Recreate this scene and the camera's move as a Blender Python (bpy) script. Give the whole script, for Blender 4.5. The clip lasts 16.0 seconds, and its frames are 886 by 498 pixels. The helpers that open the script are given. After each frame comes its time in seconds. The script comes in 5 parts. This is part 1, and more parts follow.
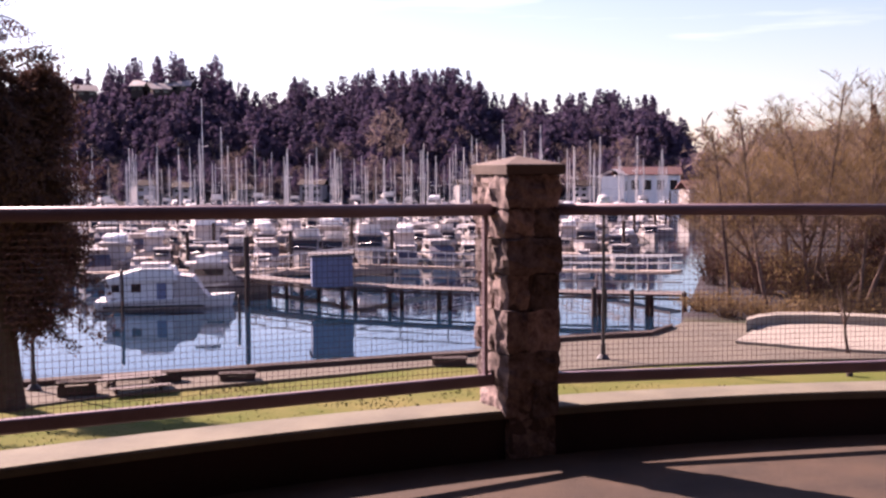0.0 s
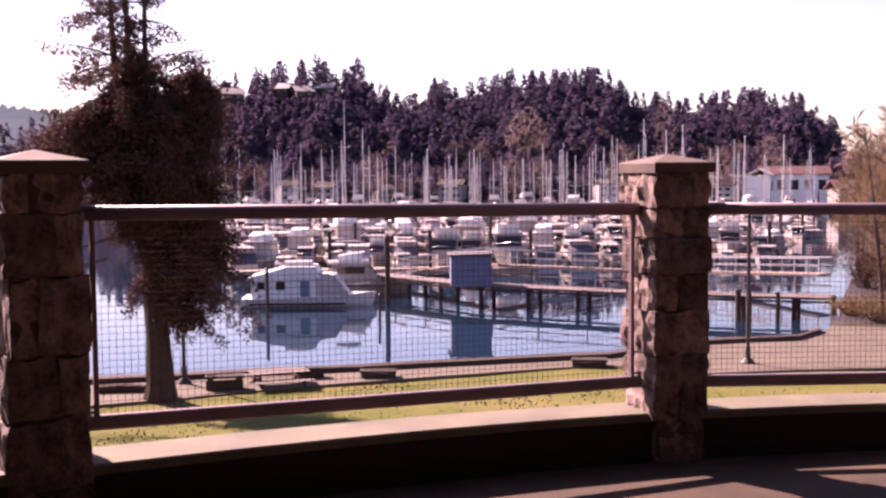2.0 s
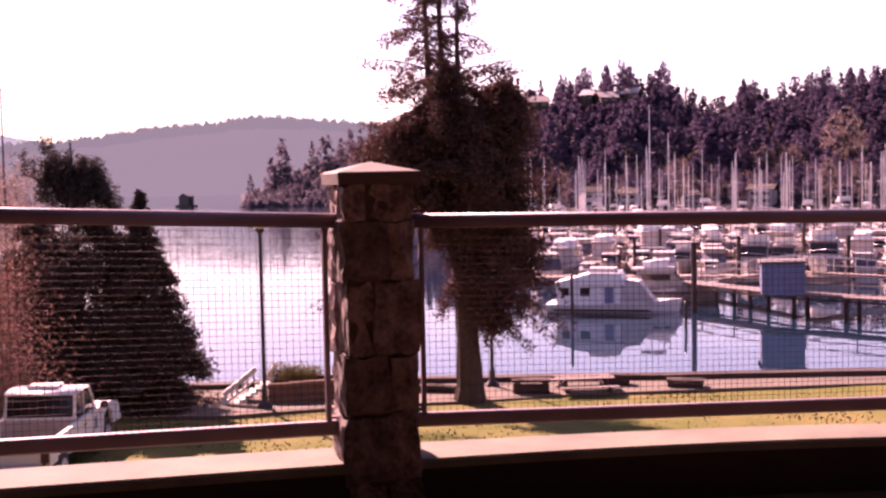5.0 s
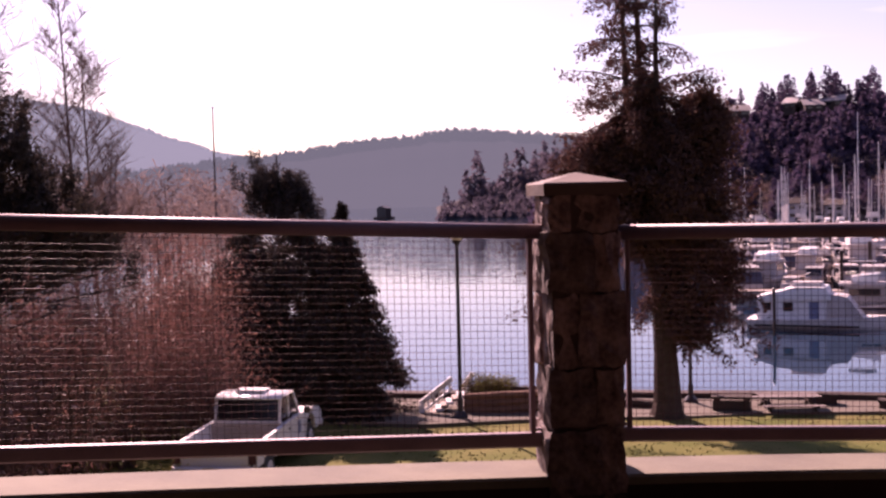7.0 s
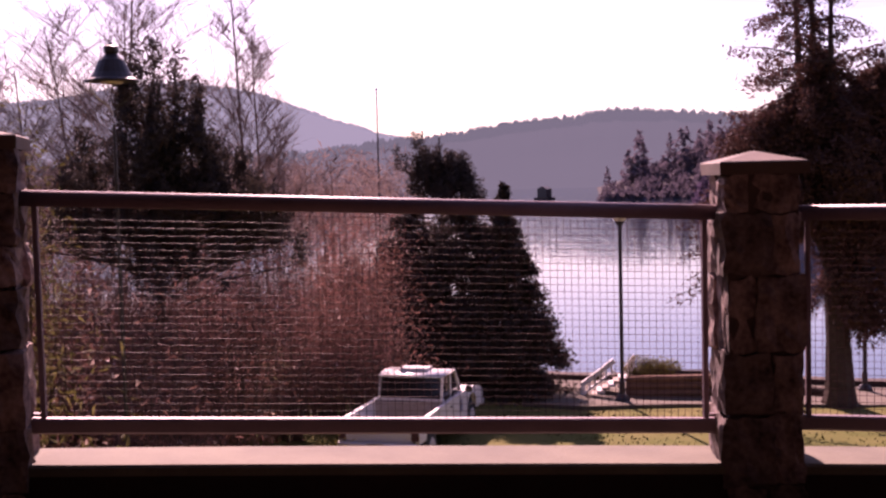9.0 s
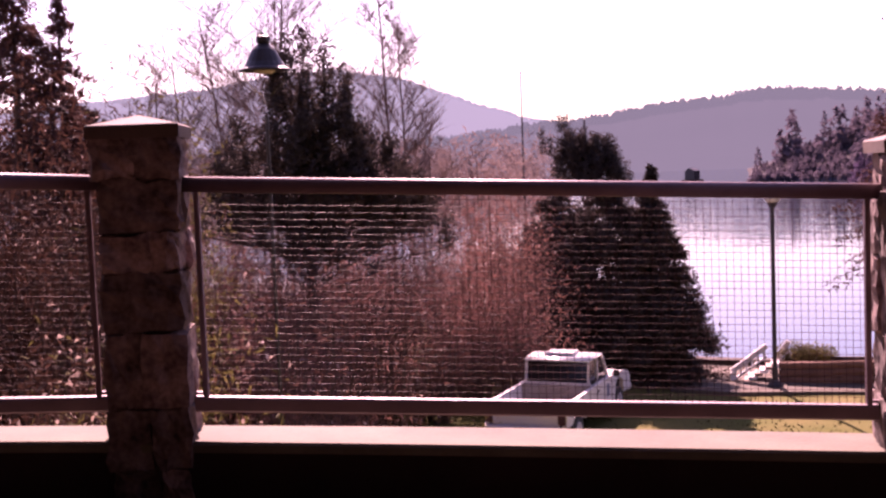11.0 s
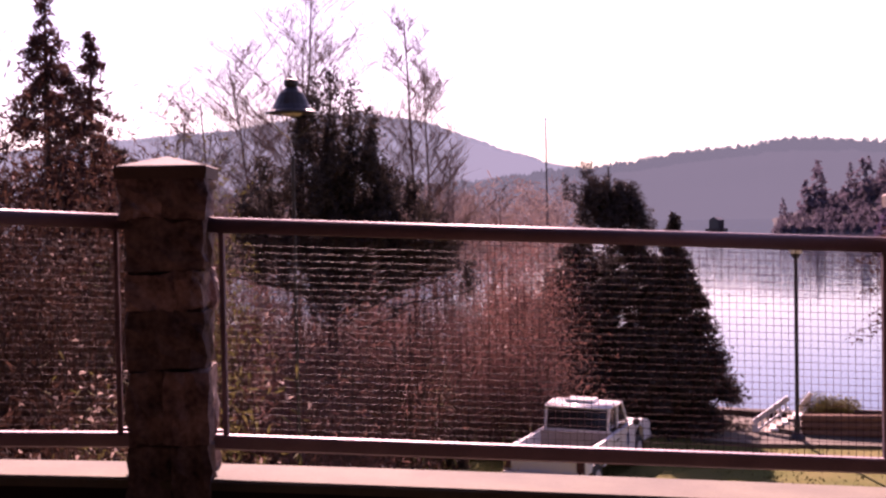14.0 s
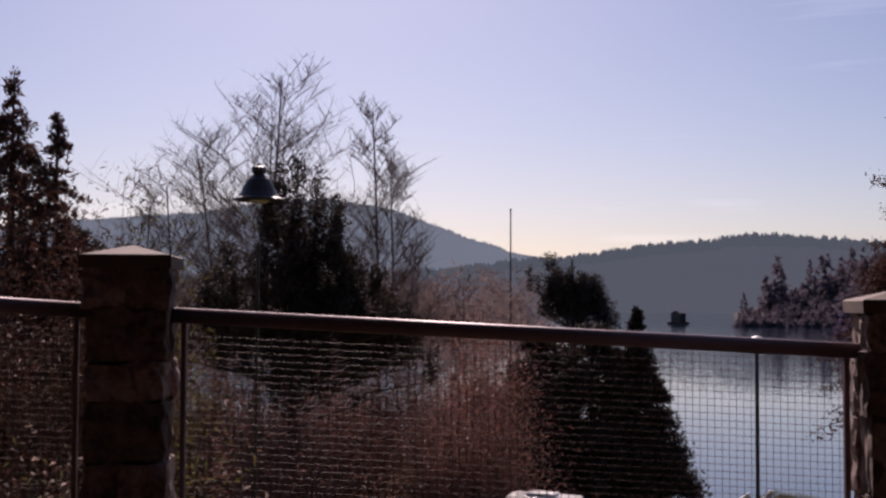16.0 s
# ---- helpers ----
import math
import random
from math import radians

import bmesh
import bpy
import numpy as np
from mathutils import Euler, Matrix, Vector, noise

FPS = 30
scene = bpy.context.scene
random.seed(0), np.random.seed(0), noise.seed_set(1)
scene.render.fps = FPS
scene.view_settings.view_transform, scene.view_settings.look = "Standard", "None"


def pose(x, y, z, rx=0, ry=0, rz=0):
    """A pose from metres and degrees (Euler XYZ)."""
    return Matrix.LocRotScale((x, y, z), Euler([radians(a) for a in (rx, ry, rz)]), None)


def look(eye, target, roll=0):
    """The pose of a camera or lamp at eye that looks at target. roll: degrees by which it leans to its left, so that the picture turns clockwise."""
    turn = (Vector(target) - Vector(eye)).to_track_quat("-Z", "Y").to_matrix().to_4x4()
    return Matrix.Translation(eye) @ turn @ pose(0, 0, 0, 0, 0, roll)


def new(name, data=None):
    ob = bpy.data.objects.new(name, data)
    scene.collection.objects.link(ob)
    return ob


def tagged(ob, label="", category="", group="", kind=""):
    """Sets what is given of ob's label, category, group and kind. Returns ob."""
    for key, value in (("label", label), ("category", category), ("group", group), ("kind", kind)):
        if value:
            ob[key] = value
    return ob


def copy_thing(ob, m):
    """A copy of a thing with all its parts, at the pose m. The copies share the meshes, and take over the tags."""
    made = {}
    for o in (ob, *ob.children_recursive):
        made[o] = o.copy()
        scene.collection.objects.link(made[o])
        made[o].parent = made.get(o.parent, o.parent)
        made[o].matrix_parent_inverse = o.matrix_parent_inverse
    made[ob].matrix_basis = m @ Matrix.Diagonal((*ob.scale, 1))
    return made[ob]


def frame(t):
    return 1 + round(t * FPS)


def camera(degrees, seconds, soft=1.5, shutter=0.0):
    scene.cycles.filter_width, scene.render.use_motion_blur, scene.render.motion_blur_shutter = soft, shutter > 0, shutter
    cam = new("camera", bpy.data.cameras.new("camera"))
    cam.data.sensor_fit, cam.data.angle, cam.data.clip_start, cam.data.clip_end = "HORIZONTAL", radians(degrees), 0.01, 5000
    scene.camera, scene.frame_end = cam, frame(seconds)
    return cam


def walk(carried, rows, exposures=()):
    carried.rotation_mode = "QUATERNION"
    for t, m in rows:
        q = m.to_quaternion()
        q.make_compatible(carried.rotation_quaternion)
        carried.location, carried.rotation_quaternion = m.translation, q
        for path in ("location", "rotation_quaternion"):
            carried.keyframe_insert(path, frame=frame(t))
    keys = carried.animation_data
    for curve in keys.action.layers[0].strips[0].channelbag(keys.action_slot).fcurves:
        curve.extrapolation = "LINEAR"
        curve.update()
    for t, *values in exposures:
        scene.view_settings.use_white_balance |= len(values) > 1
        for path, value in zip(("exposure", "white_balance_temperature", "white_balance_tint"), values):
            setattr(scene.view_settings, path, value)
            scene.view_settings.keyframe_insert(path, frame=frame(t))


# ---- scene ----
cam = camera(42.2, 16.0, soft=2.5)
# seconds, x, y, z, yaw, pitch, roll
PATH = [
    (0.0, 0.120, 0.076, 1.586, -0.00, -4.00, 0.30),
    (0.5, 0.103, 0.092, 1.583, 1.90, -3.94, 0.20),
    (1.0, 0.099, 0.099, 1.580, 3.86, -4.26, 0.53),
    (1.5, 0.095, 0.099, 1.579, 4.99, -4.03, 0.53),
    (2.0, 0.081, 0.090, 1.579, 6.90, -3.95, 0.45),
    (2.5, 0.070, 0.074, 1.581, 8.96, -3.79, 0.62),
    (3.0, 0.060, 0.059, 1.583, 11.73, -3.58, 0.76),
    (3.5, 0.052, 0.039, 1.585, 14.15, -3.53, 0.82),
    (4.0, 0.052, 0.010, 1.587, 17.00, -3.58, 0.80),
    (4.2, 0.050, 0.004, 1.589, 18.06, -3.60, 0.90),
    (6.3, -0.000, 0.003, 1.583, 28.04, -2.84, 1.42),
    (6.5, -0.006, 0.004, 1.583, 29.05, -2.77, 1.50),
    (7.0, -0.019, -0.003, 1.584, 31.59, -2.63, 1.36),
    (7.5, -0.026, -0.017, 1.584, 33.61, -2.58, 1.39),
    (8.0, -0.039, -0.018, 1.584, 35.82, -2.70, 1.30),
    (8.5, -0.057, -0.013, 1.582, 37.81, -3.02, 1.41),
    (9.0, -0.071, -0.005, 1.581, 39.57, -3.40, 1.44),
    (9.5, -0.079, -0.012, 1.579, 41.71, -3.59, 1.60),
    (10.0, -0.103, -0.005, 1.579, 43.46, -3.72, 1.76),
    (12.3, -0.055, -0.047, 1.570, 49.83, -4.01, 2.62),
    (12.5, -0.052, -0.046, 1.572, 50.00, -3.97, 2.63),
    (13.0, -0.045, -0.050, 1.574, 49.87, -3.68, 2.57),
    (13.5, -0.045, -0.050, 1.578, 48.80, -2.83, 1.96),
    (14.0, -0.037, -0.056, 1.582, 47.93, -1.75, 1.06),
    (14.5, -0.043, -0.051, 1.589, 47.36, -0.80, 0.74),
    (15.0, -0.038, -0.058, 1.595, 47.09, 0.29, 0.45),
    (15.5, -0.023, -0.070, 1.601, 46.50, 1.36, 0.14),
    (16.0, -0.042, -0.064, 1.617, 46.11, 2.61, -0.24),
]
walk(cam, [(t, pose(x, y, z, 90 + p, r, w)) for t, x, y, z, w, p, r in PATH],
     exposures=[(0.0, 1.87, 6400, 42), (1.5, 2.0, 6650, 50), (2.5, 2.05, 6850, 58), (3.5, 2.12, 7050, 70), (4.0, 2.4, 7900, 92), (4.2, 2.4, 7900, 92), (6.3, 1.42, 6800, 62), (9.0, 1.45, 6900, 74),
                (10.0, 1.6, 6900, 78), (12.5, 2.2, 7150, 88), (13.5, 2.0, 7000, 82), (14.5, 1.25, 6750, 58), (15.2, 0.7, 6600, 36), (16.0, 0.4, 6200, 34)])

# ---- light ----
SUN_AZ, SUN_EL = 52.0, 36.0
world = bpy.data.worlds.new("sky")
scene.world = world
world.use_nodes = True
wn, wl = world.node_tree.nodes, world.node_tree.links
sky = wn.new("ShaderNodeTexSky")
sky.sky_type, sky.sun_disc = "NISHITA", False
sky.sun_elevation, sky.sun_rotation = radians(SUN_EL), radians(-SUN_AZ)
sky.air_density, sky.dust_density, sky.ozone_density = 1.0, 0.7, 1.5
wn["Background"].inputs["Strength"].default_value = 0.05
# thin streaks of high cloud
wt, wm, wno, wr, wx = wn.new("ShaderNodeTexCoord"), wn.new("ShaderNodeMapping"), wn.new("ShaderNodeTexNoise"), wn.new("ShaderNodeValToRGB"), wn.new("ShaderNodeMix")
wm.inputs["Scale"].default_value = (2.2, 2.2, 26.0)
wno.inputs["Scale"].default_value, wno.inputs["Detail"].default_value = 1.6, 6.0
wr.color_ramp.elements[0].position, wr.color_ramp.elements[1].position = 0.60, 0.82
wx.data_type, wx.blend_type = "RGBA", "ADD"
wx.inputs["B"].default_value = (2.6, 2.5, 2.5, 1)
wl.new(wt.outputs["Generated"], wm.inputs["Vector"])
wl.new(wm.outputs["Vector"], wno.inputs["Vector"])
wl.new(wno.outputs["Fac"], wr.inputs["Fac"])
wl.new(wr.outputs["Color"], wx.inputs["Factor"])
wl.new(sky.outputs["Color"], wx.inputs["A"])
wl.new(wx.outputs["Result"], wn["Background"].inputs["Color"])
sun_data = bpy.data.lights.new("sun", "SUN")
sun_data.energy, sun_data.angle, sun_data.color = 5.0, radians(0.55), (1.0, 0.86, 0.68)
sun = new("sun", sun_data)
sun.matrix_world = look((-math.sin(radians(SUN_AZ)) * 50, math.cos(radians(SUN_AZ)) * 50, 50 * math.tan(radians(SUN_EL))), (0, 0, 0))

# ---- materials ----
def rgb(c):
    return (*c, 1.0)


def mat(name, a, b=None, scale=6.0, rough=0.8, bump=0.0, fine=60.0, metal=0.0, spread=0.0, spec=0.5):
    """Two tones mixed by noise at two scales, a fine bump, and a shade that differs from piece to piece."""
    m = bpy.data.materials.new(name)
    m.use_nodes = True
    n, l = m.node_tree.nodes, m.node_tree.links
    sh = n["Principled BSDF"]
    sh.inputs["Roughness"].default_value, sh.inputs["Metallic"].default_value = rough, metal
    sh.inputs["Specular IOR Level"].default_value = spec
    b = b or tuple(v * 0.75 for v in a)
    tc = n.new("ShaderNodeTexCoord")
    n1, n2 = n.new("ShaderNodeTexNoise"), n.new("ShaderNodeTexNoise")
    n1.inputs["Scale"].default_value, n2.inputs["Scale"].default_value = scale, fine
    n1.inputs["Detail"].default_value, n2.inputs["Detail"].default_value = 5.0, 4.0
    mixf = n.new("ShaderNodeMath")
    mixf.operation = "MULTIPLY_ADD"
    mixf.inputs[1].default_value = 0.4
    ramp = n.new("ShaderNodeValToRGB")
    ramp.color_ramp.elements[0].position, ramp.color_ramp.elements[1].position = 0.45, 0.95
    ramp.color_ramp.elements[0].color, ramp.color_ramp.elements[1].color = rgb(a), rgb(b)
    for q in (n1, n2):
        l.new(tc.outputs["Object"], q.inputs["Vector"])
    l.new(n2.outputs["Fac"], mixf.inputs[0])
    l.new(n1.outputs["Fac"], mixf.inputs[2])
    l.new(mixf.outputs[0], ramp.inputs["Fac"])
    out = ramp.outputs["Color"]
    if spread:
        hs = n.new("ShaderNodeHueSaturation")
        geo, info, add = n.new("ShaderNodeNewGeometry"), n.new("ShaderNodeObjectInfo"), n.new("ShaderNodeMath")
        mr = n.new("ShaderNodeMapRange")
        mr.inputs["To Min"].default_value, mr.inputs["To Max"].default_value = 1 - spread, 1 + spread
        add.operation = "FRACT"
        sm = n.new("ShaderNodeMath")
        l.new(geo.outputs["Random Per Island"], sm.inputs[0])
        l.new(info.outputs["Random"], sm.inputs[1])
        l.new(sm.outputs[0], add.inputs[0])
        l.new(add.outputs[0], mr.inputs["Value"])
        l.new(mr.outputs["Result"], hs.inputs["Value"])
        l.new(out, hs.inputs["Color"])
        out = hs.outputs["Color"]
    l.new(out, sh.inputs["Base Color"])
    if bump:
        bp = n.new("ShaderNodeBump")
        bp.inputs["Strength"].default_value, bp.inputs["Distance"].default_value = bump, 0.02
        l.new(mixf.outputs[0], bp.inputs["Height"])
        l.new(bp.outputs["Normal"], sh.inputs["Normal"])
    return m


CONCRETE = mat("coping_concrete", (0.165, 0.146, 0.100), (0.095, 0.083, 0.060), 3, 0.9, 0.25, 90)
# near-black concrete: the terrace side's shade is put into this colour
WALL = mat("shaded_wall_concrete", (0.034, 0.012, 0.013), (0.018, 0.007, 0.008), 2, 0.9, 0.3, 50)
PAVING = mat("terrace_paving", (0.076, 0.044, 0.026), (0.030, 0.018, 0.012), 2.2, 0.95, 0.5, 60)
STONE = mat("rough_stone", (0.30, 0.22, 0.198), (0.050, 0.029, 0.032), 11, 0.95, 0.35, 45, spread=0.48)
MORTAR = mat("mortar", (0.10, 0.068, 0.062), (0.06, 0.042, 0.04), 20, 1.0, 0.4)
CAPSTONE = mat("cap_stone", (0.14, 0.098, 0.082), (0.09, 0.063, 0.053), 5, 0.85, 0.2)
RAILMETAL = mat("galvanised_rail", (0.25, 0.175, 0.20), (0.17, 0.12, 0.14), 4, 0.55, 0.03, 80, metal=0.3)
WIRE = mat("mesh_wire", (0.068, 0.022, 0.024), (0.045, 0.017, 0.019), 8, 0.55, metal=0.0, spec=0.08)
GRASS = mat("lawn", (0.062, 0.085, 0.013), (0.155, 0.13, 0.045), 0.5, 1.0, 0.6, 14, spec=0.1)
gn, gl = GRASS.node_tree.nodes, GRASS.node_tree.links
gcol = gn["Principled BSDF"].inputs["Base Color"].links[0].from_socket
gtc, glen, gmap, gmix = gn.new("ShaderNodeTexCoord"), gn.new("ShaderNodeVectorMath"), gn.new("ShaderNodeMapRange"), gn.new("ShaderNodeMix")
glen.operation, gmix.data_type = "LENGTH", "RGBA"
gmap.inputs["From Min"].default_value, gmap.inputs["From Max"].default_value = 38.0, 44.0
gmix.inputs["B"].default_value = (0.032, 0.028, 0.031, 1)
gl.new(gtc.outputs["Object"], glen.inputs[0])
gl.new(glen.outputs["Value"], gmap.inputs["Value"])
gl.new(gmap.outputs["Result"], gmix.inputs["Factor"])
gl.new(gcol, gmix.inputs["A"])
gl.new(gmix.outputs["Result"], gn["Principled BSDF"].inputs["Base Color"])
EARTH = mat("bank_earth", (0.16, 0.12, 0.08), (0.10, 0.08, 0.05), 0.5, 1.0, 0.5, 10, spec=0.1)
ASPHALT = mat("path_asphalt", (0.135, 0.112, 0.086), (0.095, 0.080, 0.064), 0.6, 0.9, 0.2, 30, spec=0.2)
BARK = mat("bark", (0.085, 0.06, 0.05), (0.05, 0.035, 0.03), 8, 1.0, 0.6, spec=0.1)
FINETWIG = mat("fine_twig", (0.21, 0.155, 0.135), (0.15, 0.105, 0.095), 8, 1.0, spec=0.1)
TWIG = mat("twig", (0.13, 0.092, 0.078), (0.085, 0.06, 0.05), 8, 1.0, spec=0.1)


# ---- building helpers ----
def at(az, d, z=0.0):
    """A place by bearing in degrees to the left of straight ahead, and distance."""
    return Vector((-d * math.sin(radians(az)), d * math.cos(radians(az)), z))


def raw(name, verts, faces, material, parent=None, smooth=False):
    me = bpy.data.meshes.new(name)
    me.from_pydata(verts if isinstance(verts, list) else verts.tolist(), [], faces if isinstance(faces, list) else faces.tolist())
    me.materials.append(material)
    if smooth:
        me.shade_smooth()
    ob = new(name, me)
    ob.parent = parent
    return ob


def part(name, bm, material, parent=None, label="", smooth=False):
    me = bpy.data.meshes.new(name)
    bm.normal_update()
    bm.to_mesh(me)
    bm.free()
    me.materials.append(material)
    if smooth:
        me.shade_smooth()
    ob = new(name, me)
    ob.parent = parent
    if label:
        tagged(ob, label)
    return ob


def thing(name, label, category, m=None, group="", kind=""):
    ob = new(name)
    ob.empty_display_size = 0.1
    if m is not None:
        ob.matrix_basis = m
    return tagged(ob, label, category, group, kind)


def box(bm, cx, cy, cz, sx, sy, sz, bevel=0.0, m=None):
    r = bmesh.ops.create_cube(bm, size=1.0)
    vs = r["verts"]
    for v in vs:
        v.co = Vector((cx + v.co.x * sx, cy + v.co.y * sy, cz + v.co.z * sz))
        if m is not None:
            v.co = m @ v.co
    if bevel:
        es = list({e for v in vs for e in v.link_edges})
        bmesh.ops.bevel(bm, geom=es, offset=bevel, segments=1, affect="EDGES")
    return bm


def tube(bm, pts, radii, n=6, cap=True):
    """A tapered round bar through points."""
    pts = [Vector(p) for p in pts]
    rings = []
    for i, p in enumerate(pts):
        d = (pts[min(i + 1, len(pts) - 1)] - pts[max(i - 1, 0)]).normalized()
        a = d.orthogonal().normalized() if abs(d.z) > 0.99 else d.cross(Vector((0, 0, 1))).normalized()
        b = d.cross(a)
        r = radii[i] if isinstance(radii, (list, tuple)) else radii
        rings.append([bm.verts.new(p + (a * math.cos(k * math.tau / n) + b * math.sin(k * math.tau / n)) * r) for k in range(n)])
    for r0, r1 in zip(rings, rings[1:]):
        for k in range(n):
            bm.faces.new((r0[k], r0[(k + 1) % n], r1[(k + 1) % n], r1[k]))
    if cap:
        bm.faces.new(rings[0][::-1]), bm.faces.new(rings[-1])
    return bm


def prism(bm, profile, y0, y1, m=None):
    """A profile in x and z, drawn out along y."""
    a = [bm.verts.new((x, y0, z)) for x, z in profile]
    b = [bm.verts.new((x, y1, z)) for x, z in profile]
    k = len(a)
    bm.faces.new(a), bm.faces.new(b[::-1])
    for i in range(k):
        bm.faces.new((a[(i + 1) % k], a[i], b[i], b[(i + 1) % k]))
    if m is not None:
        for v in a + b:
            v.co = m @ v.co
    return bm


# ---- plan of the terrace's edge: distance and height of the coping by bearing ----
EYE, GROUND, WATER = 1.58, -3.95, -6.4
DIST = np.polyfit([-32, -21, -3.7, 7, 26, 40, 50, 61.5, 71, 85], [8.2, 7.33, 6.31, 5.63, 4.96, 4.83, 4.81, 4.90, 5.09, 5.6], 4)
RISE = np.polyfit([-35, -21, -3.7, 7, 26, 50, 61.5, 71, 85], [0.23, 0.25, 0.274, 0.29, 0.339, 0.44, 0.49, 0.54, 0.62], 3)


def edge(az):
    return float(np.polyval(DIST, az)), float(np.polyval(RISE, az))


# ---- ground: one sheet by bearing and distance ----
SHORE = [(-180, 262), (-18, 262), (-14.2, 200), (-13, 90), (-12.6, 60), (-11.6, 40), (-10.5, 38), (-6, 36.4), (-1.5, 33.4), (5.3, 32.1), (11, 31.3), (20, 30.9), (33, 31.2), (46, 33), (52, 60), (70, 90), (110, 262), (180, 262)]
SKYLINE = [(-12.3, 1.3), (-11.5, 2.6), (-10.4, 3.25), (-8.1, 3.7), (-6.3, 3.5), (-4.7, 3.1), (-3.9, 3.8), (-3.4, 3.3), (-2.2, 3.8), (-1.3, 4.7), (2, 4.75), (4, 4.65), (6.4, 4.0), (7.2, 4.4), (8.5, 3.5), (10.1, 4.1), (11, 5.4), (12.2, 4.6), (13, 5.5), (14.7, 5.4), (15.5, 4.5), (16.1, 5.2), (17.6, 4.2), (22, 3.8), (25, 3.0)]
HILL = [(-180, 12), (-40, 16), (-16, 12)] + [(a, 1.6 + 355 * math.tan(radians(e)) - 8.5) for a, e in SKYLINE if e < 5.0] + [(26.3, 11.8), (27.5, 8.4), (28.8, 5.0), (30.2, 0.3), (31.25, -3.5), (32.1, -8), (180, -8)]


def along(table, az):
    return float(np.interp(az, [q[0] for q in table], [q[1] for q in table]))


def far_shore(az):
    """The far bank; the headland's tip lies further off."""
    return float(np.interp(az, (23.0, 26.5), (262.0, 395.0)))


def ground_height(az, d):
    dw, rise = edge(max(-40.0, min(95.0, az)))
    shore = along(SHORE, az)
    if d < dw + 0.2:
        return rise - 0.6
    if d < 13:
        k = min(1.0, (d - dw - 0.2) / 6.0)
        return (rise - 0.6) * (1 - k) + GROUND * k
    if d <= shore + 0.25:
        return GROUND
    far = far_shore(az)
    if d < far:
        return WATER - 1.6
    top = along(HILL, az)
    k = max(0.0, min(1.0, (d - far) / 10.0))
    low = (WATER - 1.6) * (1 - k) + (WATER + 1.2) * k
    u = max(0.0, min(1.0, (d - far - 8) / 90.0))
    return low + (top - low) * u * u * (3 - 2 * u) if az < 31.9 else WATER - 1.6


azs = [a * 1.0 for a in range(-180, -40, 4)] + [a * 0.75 for a in range(-53, 133)] + [a * 1.0 for a in range(100, 181, 4)]
dists = [2.0, 4.0, 5.0, 6, 7, 8, 9, 10, 11, 12, 13, 15, 17, 19, 21, 23, 24, 25, 26, 27, 28, 29, 30, 30.8, 31.2, 31.6, 32, 32.5, 33, 33.5, 34, 35, 36, 37, 38, 39, 40, 42, 45, 50, 60, 75, 100, 130, 180, 240, 262, 270, 285, 300, 315, 330, 345, 360, 380, 395, 405, 420, 440, 460, 480, 500, 600, 1000, 1800, 3200]
gv, gf = [], []
for a in azs:
    for d in dists:
        p = at(a, d, ground_height(a, d))
        p.z += 0.05 * noise.noise(p * 0.3) if d < 60 else 0.0
        gv.append(tuple(p))
nd = len(dists)
for i in range(len(azs) - 1):
    for j in range(nd - 1):
        k = i * nd + j
        gf.append((k, k + 1, k + nd + 1, k + nd))
k = (len(azs) - 1) * nd
for j in range(nd - 1):
    gf.append((k + j, k + j + 1, j + 1, j))
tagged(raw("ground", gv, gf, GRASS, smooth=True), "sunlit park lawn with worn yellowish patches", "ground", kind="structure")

WATERMAT = bpy.data.materials.new("harbour_water")
WATERMAT.use_nodes = True
n, l = WATERMAT.node_tree.nodes, WATERMAT.node_tree.links
sh = n["Principled BSDF"]
sh.inputs["Base Color"].default_value = (0.006, 0.021, 0.042, 1)
sh.inputs["Roughness"].default_value, sh.inputs["IOR"].default_value = 0.02, 1.4
sh.inputs["Specular IOR Level"].default_value = 0.9
tc, wv, bp = n.new("ShaderNodeTexCoord"), n.new("ShaderNodeTexNoise"), n.new("ShaderNodeBump")
wv.inputs["Scale"].default_value, wv.inputs["Detail"].default_value = 0.7, 3.0
bp.inputs["Strength"].default_value, bp.inputs["Distance"].default_value = 0.05, 0.1
l.new(tc.outputs["Object"], wv.inputs["Vector"])
wlen, wmap, wmul = n.new("ShaderNodeVectorMath"), n.new("ShaderNodeMapRange"), n.new("ShaderNodeMath")
wlen.operation, wmul.operation = "LENGTH", "MULTIPLY"
wmap.inputs["From Min"].default_value, wmap.inputs["From Max"].default_value = 75.0, 260.0
wmap.inputs["To Min"].default_value, wmap.inputs["To Max"].default_value = 1.0, 14.0
l.new(tc.outputs["Object"], wlen.inputs[0])
l.new(wlen.outputs["Value"], wmap.inputs["Value"])
l.new(wv.outputs["Fac"], wmul.inputs[0])
l.new(wmap.outputs["Result"], wmul.inputs[1])
l.new(wmul.outputs[0], bp.inputs["Height"])
l.new(bp.outputs["Normal"], sh.inputs["Normal"])
wat = [tuple(at(a, 4000 if k else 0, WATER)) for k, a in [(0, 0)] + [(1, q) for q in range(-180, 180, 10)]]
tagged(raw("water", wat, [(0, i, i % 36 + 1) for i in range(1, 37)], WATERMAT), "calm blue harbour water mirroring sky and boats", "water", kind="structure")

# ---- terrace: floor, curved low wall and coping ----
bearings = [a * 1.0 for a in range(-52, 112, 1)]


